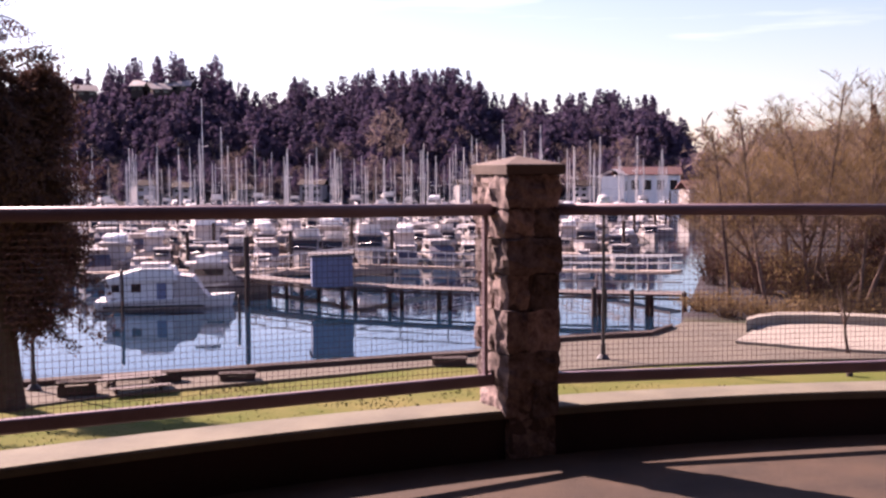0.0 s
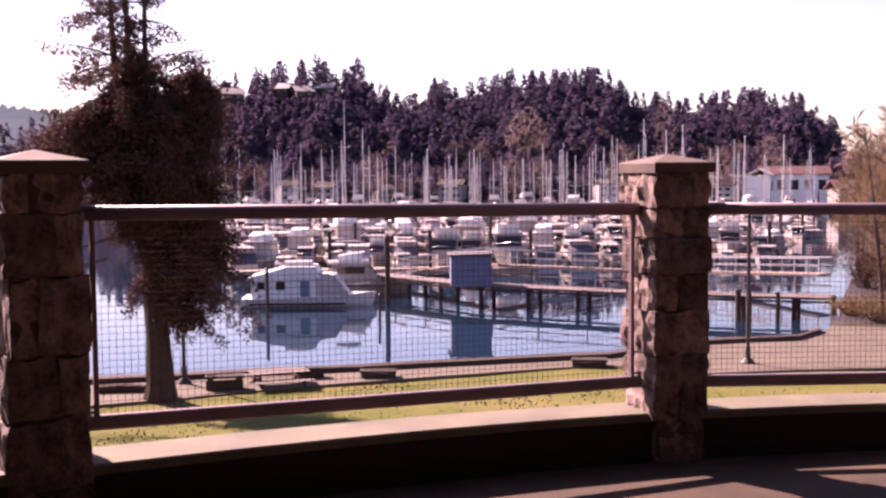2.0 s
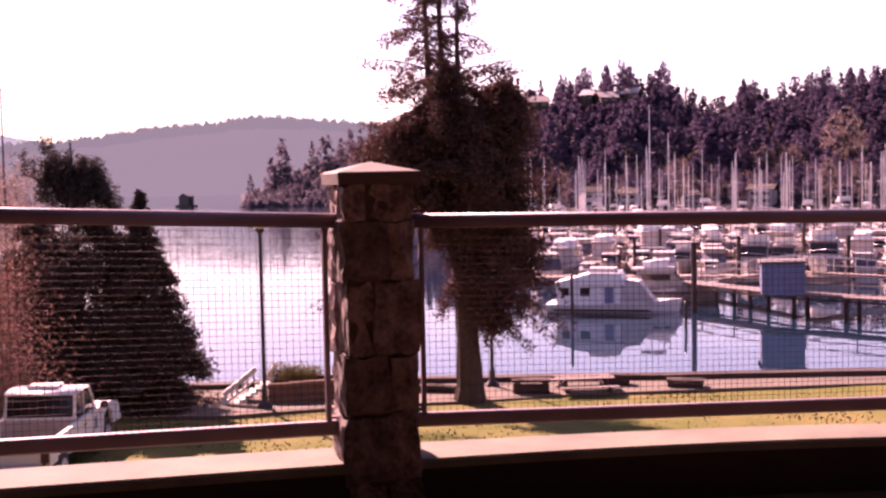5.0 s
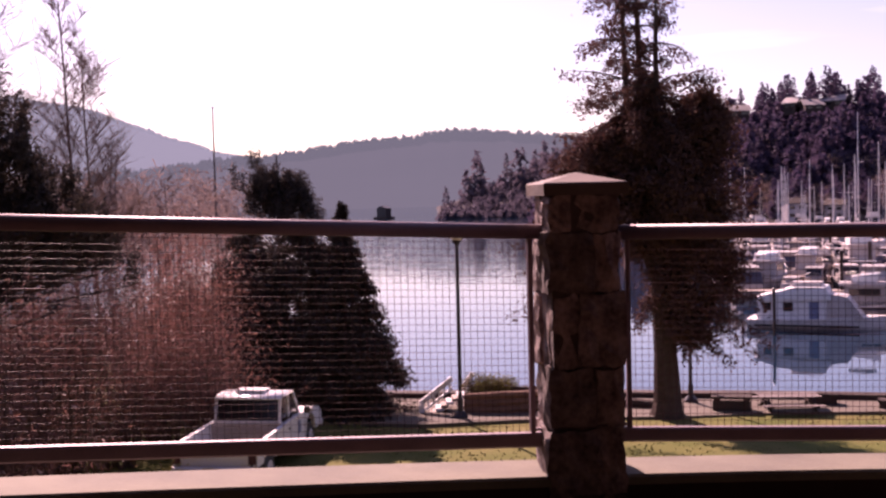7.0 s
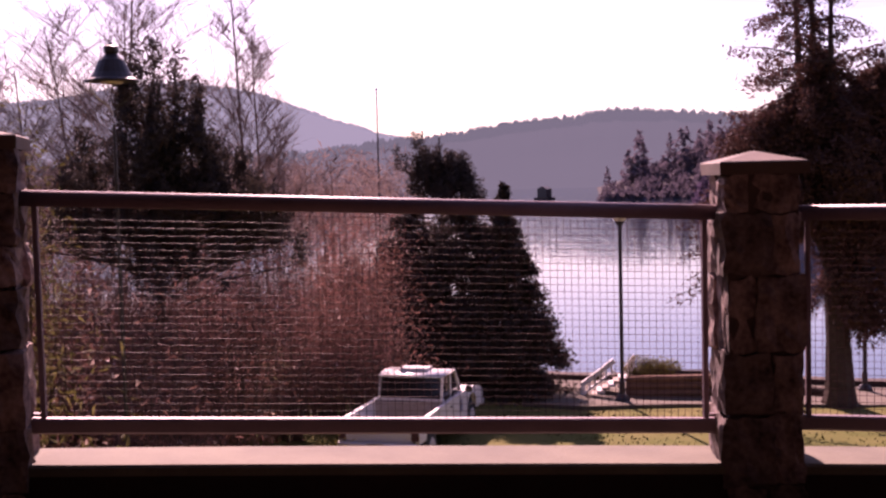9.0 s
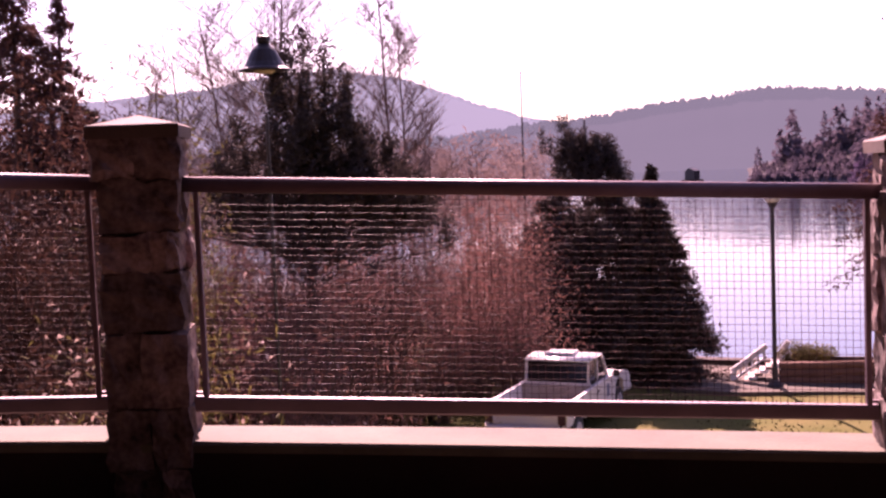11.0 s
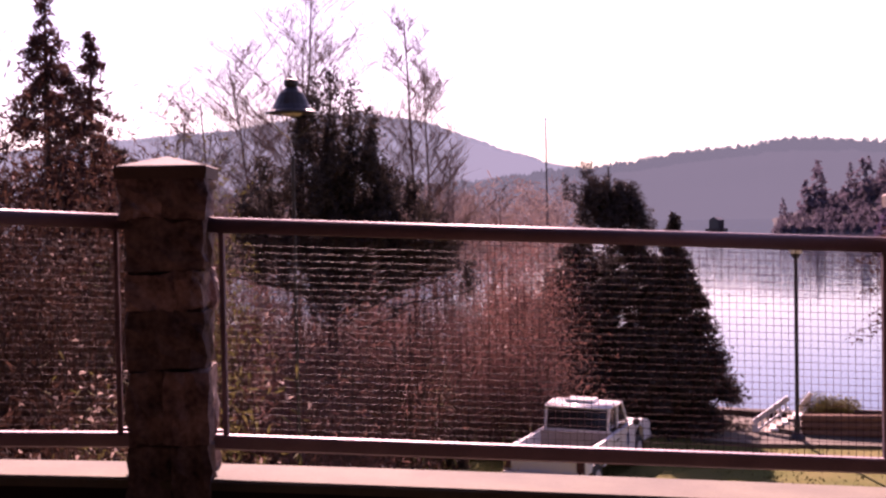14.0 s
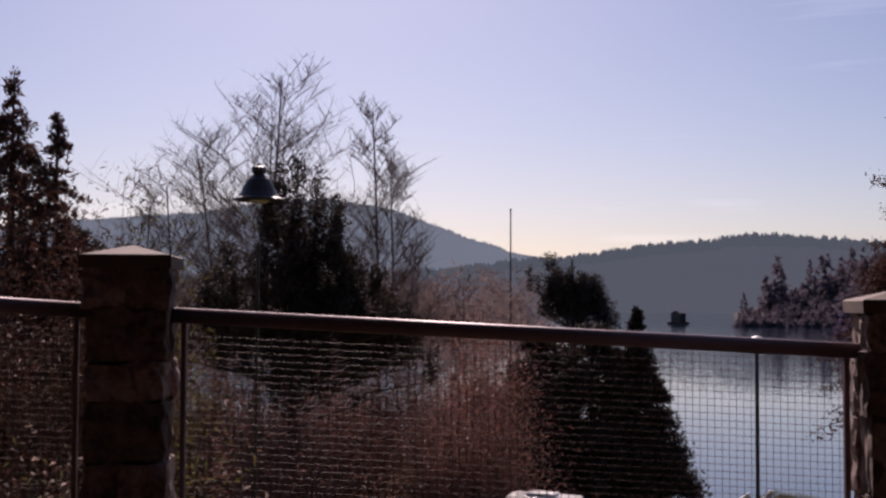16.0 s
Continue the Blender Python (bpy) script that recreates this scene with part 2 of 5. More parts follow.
def strip(name, rings, material, label, category):
    """A swept body: rings of points, one ring for each bearing."""
    k = len(rings[0])
    vs = [tuple(p) for r in rings for p in r]
    fs = [(i * k + j, i * k + (j + 1) % k, (i + 1) * k + (j + 1) % k, (i + 1) * k + j) for i in range(len(rings) - 1) for j in range(k)]
    fs += [tuple(range(k - 1, -1, -1)), tuple((len(rings) - 1) * k + j for j in range(k))]
    return tagged(raw(name, vs, fs, material), label, category, kind="structure")


def clamp_edge(a):
    return edge(max(-34.0, min(92.0, a)))


rings_w, rings_c, floor_v = [], [], []
for a in bearings:
    d, z = clamp_edge(a)
    rings_w.append([at(a, d + 0.02, z - 1.2), at(a, d + 0.015, z - 0.047), at(a, d + 0.33, z - 0.047), at(a, d + 0.33, z - 1.2)])
    rings_c.append([at(a, d, z - 0.045), at(a, d, z - 0.012), at(a, d + 0.012, z), at(a, d + 0.34, z), at(a, d + 0.352, z - 0.012), at(a, d + 0.352, z - 0.045)])
    floor_v.append(at(a, d + 0.03, z - 0.27))
strip("wall_low", rings_w, WALL, "low curved concrete parapet wall, terrace-side shade painted into its colour", "wall")
strip("coping", rings_c, CONCRETE, "pale sunlit concrete coping on the curved wall", "coping")
back = [at(a, 9.0, clamp_edge(a)[1] - 0.27) for a in (125, 150, 180, 210, 250, 280)]
fv = [tuple(p) for p in floor_v] + [tuple(p) for p in back] + [(0, 0, 0.06)]
m0 = len(fv) - 1
tagged(raw("floor", fv, [(m0, (i + 1) % m0, i) for i in range(m0)], PAVING), "worn brownish terrace paving in sun and shadow", "floor", kind="structure")

# ---- stone posts and mesh fence ----
POSTS = [-26.2, -4.75, 25.2, 62.1, 89.5]
CAP_DROP = [0.0, -0.015, 0.037, 0.013, 0.0]
RAIL_LIFT = [0.0, 0.011, -0.015, -0.010, 0.0]
FOOT_LIFT = [0.012, 0.025, 0.006, 0.008]
REACH = 0.165


def post_place(az):
    d, z = edge(az)
    return at(az, d + REACH, z)


def stone_block(sx, sy, sz, seed):
    """A split stone: worn edges, and faces broken into shallow hollows and knobs."""
    bm = bmesh.new()
    bmesh.ops.create_cube(bm, size=1.0)
    bmesh.ops.subdivide_edges(bm, edges=bm.edges[:], cuts=4, use_grid_fill=True)
    for v in bm.verts:
        c = v.co.copy()
        edgy = sum(abs(q) > 0.49 for q in c)
        s = 1.0 - (0.03 if edgy == 2 else 0.07 if edgy == 3 else 0.0)
        v.co = Vector((c.x * sx * s, c.y * sy * s, c.z * sz * (1 - (0.02 if edgy > 1 else 0))))
        w = Vector((c.x * sx, c.y * sy, c.z * sz)) * 10
        v.co += noise.noise_vector(w + Vector((seed * 3.7, seed, 0))) * 0.02 + noise.noise_vector(w * 2.6 + Vector((seed, 0, 9))) * 0.017
    return bm


def stone_post(az, turn, seed, drop):
    rng = random.Random(seed)
    p = post_place(az)
    base = p.z - 0.3
    post = thing("stone_post", "square pillar of rough split stone with a pyramid cap, backlit", "pillar", pose(p.x, p.y, base, 0, 0, turn), "stone pillars of the fence", "structure")
    del post["kind"]
    s, top = 0.33, 1.57 - drop
    part("mortar_core", box(bmesh.new(), 0, 0, top / 2, s - 0.03, s - 0.03, top), MORTAR, post)
    z = 0.0
    while z < top - 0.02:
        h = min(rng.uniform(0.16, 0.34), top - z)
        if top - z - h < 0.09:
            h = top - z
        cx, cy = rng.uniform(-0.07, 0.07), rng.uniform(-0.06, 0.06)
        whole = rng.random() < 0.4
        for ix in ((0, 1) if not whole else (2,)):
            for iy in (0, 1):
                x0, x1 = ((-s / 2, cx), (cx, s / 2), (-s / 2, s / 2))[ix]
                y0, y1 = ((-s / 2, cy), (cy, s / 2))[iy]
                o = rng.uniform(-0.012, 0.04)
                bm = stone_block(x1 - x0 + o, y1 - y0 + o, h - 0.003, rng.uniform(0, 99))
                st = part("stone", bm, STONE, post)
                st.location = ((x0 + x1) / 2 + rng.uniform(-0.008, 0.008), (y0 + y1) / 2 + rng.uniform(-0.008, 0.008), z + h / 2)
        z += h
    bm = bmesh.new()
    c, t = 0.19, 0.05
    lo = [bm.verts.new((x * c * 0.985, y * c * 0.985, top)) for x, y in ((-1, -1), (1, -1), (1, 1), (-1, 1))]
    mid = [bm.verts.new((x * c, y * c, top + t)) for x, y in ((-1, -1), (1, -1), (1, 1), (-1, 1))]
    rim = [bm.verts.new((x * (c - 0.008), y * (c - 0.008), top + t + 0.006)) for x, y in ((-1, -1), (1, -1), (1, 1), (-1, 1))]
    ap = bm.verts.new((0, 0, top + t + 0.052))
    bm.faces.new(lo[::-1])
    for i in range(4):
        j = (i + 1) % 4
        bm.faces.new((lo[i], lo[j], mid[j], mid[i])), bm.faces.new((mid[i], mid[j], rim[j], rim[i])), bm.faces.new((rim[i], rim[j], ap))
    part("cap", bm, CAPSTONE, post, "weathered pyramid-shaped capstone")
    return post


TURNS = []
for i, a in enumerate(POSTS):
    u = post_place(POSTS[min(i + 1, len(POSTS) - 1)]) - post_place(POSTS[max(i - 1, 0)])
    TURNS.append(math.degrees(math.atan2(-u.y, -u.x)) + (5.0 if i == 1 else 0.0))
for i, a in enumerate(POSTS):
    stone_post(a, TURNS[i], 11 + i, CAP_DROP[i])


BOLT = mat("bright_bolt", (0.6, 0.55, 0.52), (0.45, 0.41, 0.4), 30, 0.35, metal=0.5)


def fence_panel(p, q, lift0, lift1, foot):
    """A straight panel between two posts; its x axis runs from post to post and follows their rise."""
    u = q - p
    length, yaw = math.hypot(u.x, u.y), math.degrees(math.atan2(u.y, u.x))
    slope = u.z / length
    shear = Matrix.Identity(4)
    shear[2][0] = slope
    fence = thing("fence_panel", "steel mesh fence panel with galvanised rails between stone pillars", "fence", pose(p.x, p.y, p.z, 0, 0, yaw), "fence panels")

    def bar(name, x0, x1, y, z0, z1, dy, material, bevel=0.006):
        bm = box(bmesh.new(), (x0 + x1) / 2, y, (z0 + z1) / 2, x1 - x0, dy, z1 - z0, bevel)
        for v in bm.verts:
            v.co = shear @ v.co
        return part(name, bm, material, fence)

    high = Matrix.Identity(4)
    high[2][0], high[2][3] = slope + (lift1 - lift0) / length, lift0
    e = 0.15
    prof = [(0.031 * math.cos(t) if abs(math.cos(t)) < 0.99 else 0.031 * math.copysign(1, math.cos(t)), 1.082 + 0.031 * math.sin(t)) for t in [math.pi * k / 8 for k in range(9)]] + [(-0.031, 1.051), (-0.027, 1.047), (0.027, 1.047), (0.031, 1.051)]
    bm = prism(bmesh.new(), prof[::-1], -(length - e), -e, pose(0, 0, 0, 0, 0, 90))
    for v in bm.verts:
        v.co = high @ v.co
    part("top_rail", bm, RAILMETAL, fence, "rounded steel handrail", True)
    bar("bottom_rail", e, length - e, 0, 0.095 + foot, 0.16 + foot, 0.05, RAILMETAL, 0.008)
    lo, hi = e + 0.075, length - e - 0.075
    for x in (lo, hi):
        bar("side_bar", x - 0.011, x + 0.011, 0, 0.155 + foot, 1.058, 0.03, RAILMETAL, 0.003)
        tab = (e - 0.03, x - 0.011) if x == lo else (x + 0.011, length - e + 0.03)
        bar("tab", tab[0], tab[1], 0, 0.168 + foot, 0.18 + foot, 0.02, RAILMETAL, 0.002)
        for z in (0.3, 0.5, 0.7, 0.9):
            bm = tube(bmesh.new(), [(x, -0.015, z), (x, -0.024, z)], [0.009, 0.006], 6)
            for v in bm.verts:
                v.co = shear @ v.co
            part("bolt", bm, BOLT, fence)
    vs, fs = [], []

    def wire(x0, x1, y, z0, z1, w):
        k = len(vs)
        for dx, dy in ((-w, 0), (0, -w), (w, 0), (0, w)):
            if x0 == x1:
                vs.extend([(x0 + dx, y + dy, z0 + slope * x0), (x0 + dx, y + dy, z1 + slope * x0)])
            else:
                vs.extend([(x0, y + dy, z0 + dx + slope * x0), (x1, y + dy, z0 + dx + slope * x1)])
        for i in range(4):
            a, b = k + 2 * i, k + 2 * ((i + 1) % 4)
            fs.append((a, b, b + 1, a + 1))

    step, w = 0.0305, 0.00115
    nx = int((hi - lo) / step)
    for i in range(1, nx):
        x = lo + (hi - lo) * i / nx
        wire(x, x, 0.0, 0.15 + foot, 1.058, w)
    for i in range(1, 29):
        z = 0.16 + foot + i * (0.886 - foot) / 29
        wire(lo, hi, 0.004, z, z, w)
    raw("wire_mesh", vs, fs, WIRE, fence, True)


for i, (a, b) in enumerate(zip(POSTS, POSTS[1:])):
    fence_panel(post_place(a), post_place(b), RAIL_LIFT[i], RAIL_LIFT[i + 1], FOOT_LIFT[i])


# ---- plants ----
def foliage(name, a, b, spread=0.35, thin=0.3):
    m = mat(name, a, b, 1.5, 0.85, 0, 12, spread=spread, spec=0.15)
    n, l = m.node_tree.nodes, m.node_tree.links
    sh = n["Principled BSDF"]
    tr, mx = n.new("ShaderNodeBsdfTranslucent"), n.new("ShaderNodeMixShader")
    mx.inputs["Fac"].default_value = thin
    col = sh.inputs["Base Color"].links[0].from_socket
    l.new(col, tr.inputs["Color"])
    l.new(sh.outputs["BSDF"], mx.inputs[1])
    l.new(tr.outputs["BSDF"], mx.inputs[2])
    l.new(mx.outputs["Shader"], n["Material Output"].inputs["Surface"])
    return m


CEDAR = foliage("cedar_leaf", (0.066, 0.034, 0.029), (0.105, 0.054, 0.044), 0.35, 0.22)
SPRUCE = foliage("spruce_needle", (0.040, 0.034, 0.032), (0.062, 0.050, 0.042), 0.35, 0.2)
# purple cast in the hill forest's leaf colour imitates haze
WOOD = foliage("hazed_far_conifer", (0.068, 0.050, 0.092), (0.088, 0.063, 0.10), 0.16, 0.35)
# headland foliage paled and blued to paint in haze
HAZEWOOD = foliage("hazed_headland_conifer", (0.10, 0.085, 0.115), (0.125, 0.105, 0.13), 0.12, 0.4)
BARE = foliage("far_bare_tree", (0.17, 0.125, 0.115), (0.23, 0.165, 0.145), 0.3)
WILLOW = foliage("willow_twig", (0.25, 0.165, 0.072), (0.16, 0.105, 0.05), 0.35)
BRUSH = foliage("dry_brush", (0.29, 0.142, 0.118), (0.155, 0.078, 0.064), 0.5)
# darker copy of the brush, with shade put into its leaf colour
SHADEBRUSH = foliage("shaded_brush_leaf", (0.085, 0.042, 0.029), (0.042, 0.023, 0.018), 0.5)
BLOSSOM = foliage("pale_blossom", (0.55, 0.42, 0.38), (0.42, 0.30, 0.26), 0.2)
GREENS = foliage("green_shrub", (0.10, 0.10, 0.03), (0.16, 0.13, 0.045), 0.35)


def scatter(rng, pts, size, aspect=0.45):
    """Small leaf triangles about points, as arrays of corners and faces."""
    k = len(pts)
    a, b = rng.normal(size=(k, 3)), rng.normal(size=(k, 3))
    a /= np.linalg.norm(a, axis=1)[:, None]
    b -= a * (a * b).sum(1)[:, None]
    b /= np.linalg.norm(b, axis=1)[:, None]
    s = size * rng.uniform(0.6, 1.4, size=(k, 1))
    v = np.stack([pts - a * s, pts + a * s * 0.3 + b * s * aspect, pts + a * s * 0.9 - b * s * aspect * 0.6], 1).reshape(-1, 3)
    return v, np.arange(3 * k).reshape(-1, 3)


def far_tree(rng, kind, h, r):
    """One distant tree: needle clumps in uneven tiers, or a cloud of twig tufts."""
    if kind == "conifer":
        k = int(70 + 60 * min(1.0, h / 9))
        f = rng.uniform(0, 1, k) ** 0.95
        p = rng.uniform(0.6, 1.0)
        a = rng.uniform(0, math.tau, k)
        tier = 1 + 0.28 * np.sin(f * rng.uniform(22, 34) + rng.uniform(0, 6))
        rad = r * (1.02 - f) ** p * rng.uniform(0.25, 1.0, k) ** 0.5 * tier
        lean = rng.normal(size=2) * r * 0.1
        pts = np.stack([np.cos(a) * rad + lean[0] * f, np.sin(a) * rad + lean[1] * f, h * (0.04 + 0.95 * f)], 1)
        v, fc = scatter(rng, pts, r * 0.44, 0.55)
        v = v.reshape(-1, 3, 3)
        c = v.mean(1, keepdims=True)
        v = c + (v - c) * np.array([1.0, 1.0, 0.8]) * (0.55 + 0.6 * (1 - f))[:, None, None]
        return v.reshape(-1, 3), fc
    k = 210
    p = rng.normal(size=(k, 3))
    p /= np.linalg.norm(p, axis=1)[:, None]
    p *= rng.uniform(0.3, 1.0, size=(k, 1)) ** 0.5
    p = p * np.array([r, r, h * 0.42]) + np.array([0, 0, h * 0.56])
    return scatter(rng, p, r * 0.2, 0.16)


def grove(name, spots, material, label, kind_of, seed, category="trees"):
    rng = np.random.default_rng(seed)
    V, F, k = [], [], 0
    for (x, y, z), h, r in spots:
        v, f = far_tree(rng, kind_of, h, r)
        V.append(v + np.array([x, y, z]))
        F.append(f + k)
        k += len(v)
    return tagged(raw(name, np.concatenate(V), np.concatenate(F), material), label, category, kind="stuff")


rng = np.random.default_rng(5)
spots, bare, head = [], [], []
for i in range(2300):
    a, d = rng.uniform(-13, 27), rng.uniform(274, 346)
    if (abs(a - 13.6) < 1.9 or abs(a - 17.2) < 0.9) and 332 < d < 346:
        continue
    g = ground_height(a, d)
    clump = noise.noise(Vector((a * 0.55, d * 0.03, 4.0)))
    h = rng.uniform(6, 10.5) * (0.8 if d < 300 else 1.0) * (1.0 + 0.4 * clump)
    h = min(h, EYE + d * math.tan(radians(along(SKYLINE, a) - 0.5)) - g)
    if h < 2:
        continue
    if rng.random() < (0.4 if d < 305 else 0.07):
        bare.append((tuple(at(a, d, g - 0.5)), h * 0.8, h * 0.3))
    else:
        spots.append((tuple(at(a, d, g - 0.5)), h, h * rng.uniform(0.26, 0.42)))
# the crest: single trees stand out against the sky
for i in range(360):
    a, d = rng.uniform(-12.4, 25), rng.uniform(345, 362)
    g = ground_height(a, d)
    low = 1.15 if rng.random() < 0.55 else 0.0
    h = EYE + d * math.tan(radians(along(SKYLINE, a) - low * rng.uniform(0.15, 0.75) + rng.uniform(0.0, 0.28))) - g
    if h > 2.5:
        spots.append((tuple(at(a, d, g - 0.5)), h + 0.5, min(h, 10) * rng.uniform(0.22, 0.32)))
for i in range(420):
    a = 24.0 + 7.7 * rng.random()
    d = far_shore(a) + rng.uniform(9, 100)
    h = rng.uniform(2.5, 6.5) * (1.3 if a < 27 else 0.8 if a < 30 else 0.5)
    head.append((tuple(at(a, d, ground_height(a, d) - 0.6)), h, h * 0.5))
for i in range(200):
    a = rng.uniform(23.5, 31.7)
    h = rng.uniform(1.5, 3.0)
    head.append((tuple(at(a, far_shore(a) + rng.uniform(3, 12), WATER - 0.3)), h, h * 0.8))
for a, e in ((29.88, 2.3), (29.7, 1.7), (30.45, 1.4), (30.2, 0.9), (31.4, 0.62), (28.4, 2.1), (27.9, 2.35), (27.5, 2.45), (27.1, 2.3), (26.5, 2.75), (26.0, 2.7), (25.4, 2.95), (24.8, 3.0)):
    d = far_shore(a) + 70
    g = ground_height(a, d)
    h = EYE + d * math.tan(radians(e)) - g
    head.append((tuple(at(a, d, g - 0.5)), h, h * 0.24))
grove("hill_forest", spots, WOOD, "dark dense conifer forest on the hill across the harbour, purpled for haze", "conifer", 1)
grove("headland_woods", head, HAZEWOOD, "conifers on a low headland across the bay, paled grey-blue for haze", "conifer", 12)
grove("bare_woods", bare, BARE, "pinkish bare deciduous trees along the far shore", "bare", 2)

# ---- far ridges, distance haze painted on as emission ----
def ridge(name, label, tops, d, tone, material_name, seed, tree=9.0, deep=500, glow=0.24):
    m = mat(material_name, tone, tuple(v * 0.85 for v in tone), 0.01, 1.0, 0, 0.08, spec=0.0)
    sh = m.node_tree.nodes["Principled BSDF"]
    # bluish emission stands in for the air's haze over dark slopes
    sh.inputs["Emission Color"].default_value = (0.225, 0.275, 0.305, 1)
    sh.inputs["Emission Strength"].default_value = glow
    rng = np.random.default_rng(seed)
    a0, a1 = tops[0][0], tops[-1][0]
    V, F = [], []
    az = np.arange(a0, a1 + 0.01, 0.25)
    for a in az:
        top = EYE + d * math.tan(radians(along(tops, a))) - tree
        top += 3 * noise.noise(Vector((a * 0.9, seed, 0)))
        for f, dd in ((0.0, -deep), (0.25, -deep * 0.7), (0.6, -deep * 0.35), (1.0, 0), (0.9, deep * 0.4)):
            V.append(tuple(at(a, d + dd, WATER - 1 + (top - WATER + 1) * f)))
    for i in range(len(az) - 1):
        for j in range(4):
            k = i * 5 + j
            F.append((k, k + 1, k + 6, k + 5))
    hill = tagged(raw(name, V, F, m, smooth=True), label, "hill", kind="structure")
    spots = []
    for i in range(int((a1 - a0) * 60)):
        a, dd = rng.uniform(a0, a1), rng.uniform(-45, 0)
        top = EYE + d * math.tan(radians(along(tops, a))) - tree + 3 * noise.noise(Vector((a * 0.9, seed, 0)))
        f = float(np.interp(dd, (-deep, -deep * 0.7, -deep * 0.35, 0), (0, 0.25, 0.6, 1.0)))
        h = tree * rng.uniform(0.6, 1.35)
        spots.append((tuple(at(a, d + dd, WATER - 1 + (top - WATER + 1) * f - 1)), h, h * 0.45))
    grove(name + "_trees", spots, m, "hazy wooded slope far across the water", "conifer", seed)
    return hill


ridge("far_mountain", "blue-grey hazy mountain in the far distance", [(34, 0.4), (38, 1.6), (41.8, 2.3), (45, 3.3), (48.5, 4.6), (52, 5.2), (55, 4.95), (58, 4.4), (63.6, 3.9), (70, 3.2), (85, 2.5), (110, 1.5)], 2400, (0.014, 0.014, 0.018), "mountain_haze_glow", 3, 5, 900, 0.48)
ridge("far_ridge", "hazy wooded ridge beyond the bay", [(14, 2.0), (20, 2.55), (25, 2.95), (28, 3.25), (31, 3.4), (34, 3.1), (37, 2.75), (40, 2.3), (43, 2.1), (46, 1.7), (52, 1.4), (60, 1.2), (75, 0.8)], 1300, (0.011, 0.011, 0.014), "ridge_haze_glow", 4, 7, 420, 0.25)

# ---- unseen dark walls and roof, added behind the camera to cut sky light ----
LIGHTBLOCK = mat("light_block_dark", (0.022, 0.017, 0.015), (0.015, 0.012, 0.011), 1.0, 0.95, 0.2, 20, spec=0.1)
rb = [a * 1.0 for a in range(98, 320, 6)]
strip("wall_block_back", [[at(a, 6.5, -0.6), at(a, 6.5, 16.0), at(a, 6.8, 16.0), at(a, 6.8, -0.6)] for a in rb], LIGHTBLOCK, "unseen dark wall added behind the terrace to block sky light", "wall")

# unseen wing walls, added to close the sky openings at both ends
for nm, a0, a1, d1 in (("wall_block_left", 98, 91, 13.0), ("wall_block_right", -48, -43, 16.0)):
    strip(nm, [[at(a, d, -4.5), at(a, d, 16.0), at(a - 2 * (1 if a > 0 else -1), d + 0.2, 16.0), at(a - 2 * (1 if a > 0 else -1), d + 0.2, -4.5)] for a, d in ((a0, 6.85), (a1, d1))], LIGHTBLOCK, "unseen dark wall added at the terrace's end to block sky light", "wall")
# unseen roof, added so the posts' inner faces get less sky light
ceil_az = list(range(-180, 180, 6))
cr = [4.7 if -62 < a < 98 else 6.6 for a in ceil_az]
ck = len(ceil_az)
cv = [tuple(at(a, r, z)) for z in (2.95, 3.2) for a, r in zip(ceil_az, cr)]
tagged(raw("ceiling", cv, [tuple(range(ck - 1, -1, -1)), tuple(range(ck, 2 * ck))] + [(i, (i + 1) % ck, ck + (i + 1) % ck, ck + i) for i in range(ck)], LIGHTBLOCK), "unseen dark roof added over the terrace to block sky light", "ceiling", kind="structure")

# ---- shore: bulkhead, path ----
TIMBER = mat("dark_timber", (0.07, 0.05, 0.042), (0.045, 0.033, 0.03), 3, 0.9, 0.4, 25, spec=0.2)
PALEWOOD = mat("weathered_wood", (0.33, 0.26, 0.22), (0.24, 0.18, 0.155), 3, 0.9, 0.3, 25)
WHITE = mat("white_paint", (0.80, 0.78, 0.77), (0.70, 0.68, 0.67), 1.2, 0.35, 0.02, 20)
OFFWHITE = mat("weathered_white", (0.50, 0.45, 0.43), (0.30, 0.26, 0.25), 0.8, 0.5, 0.02, 12, spread=0.25)
GLASSDARK = mat("dark_glass", (0.012, 0.012, 0.016), (0.02, 0.02, 0.025), 3, 0.08)
BLACK = mat("black_metal", (0.03, 0.027, 0.03), (0.02, 0.018, 0.02), 6, 0.45)
RUBBER = mat("rubber", (0.02, 0.02, 0.02), (0.03, 0.03, 0.03), 9, 0.8)
BLUE = mat("blue_grey_siding", (0.16, 0.19, 0.30), (0.12, 0.145, 0.24), 2, 0.6, 0.1, 18)
CANVAS = mat("boat_canvas", (0.075, 0.07, 0.095), (0.045, 0.042, 0.06), 1, 0.9, spread=0.5)
ALLOY = mat("mast_alloy", (0.62, 0.59, 0.58), (0.52, 0.50, 0.50), 2, 0.4, metal=0.2)
ROOFRED = mat("red_roof", (0.12, 0.048, 0.046), (0.085, 0.036, 0.036), 0.6, 0.85)
ROOFGREY = mat("grey_roof", (0.13, 0.11, 0.112), (0.09, 0.077, 0.08), 0.6, 0.85)
PALECON = mat("pale_concrete", (0.275, 0.235, 0.19), (0.20, 0.17, 0.14), 0.5, 0.9, 0.2, 10)

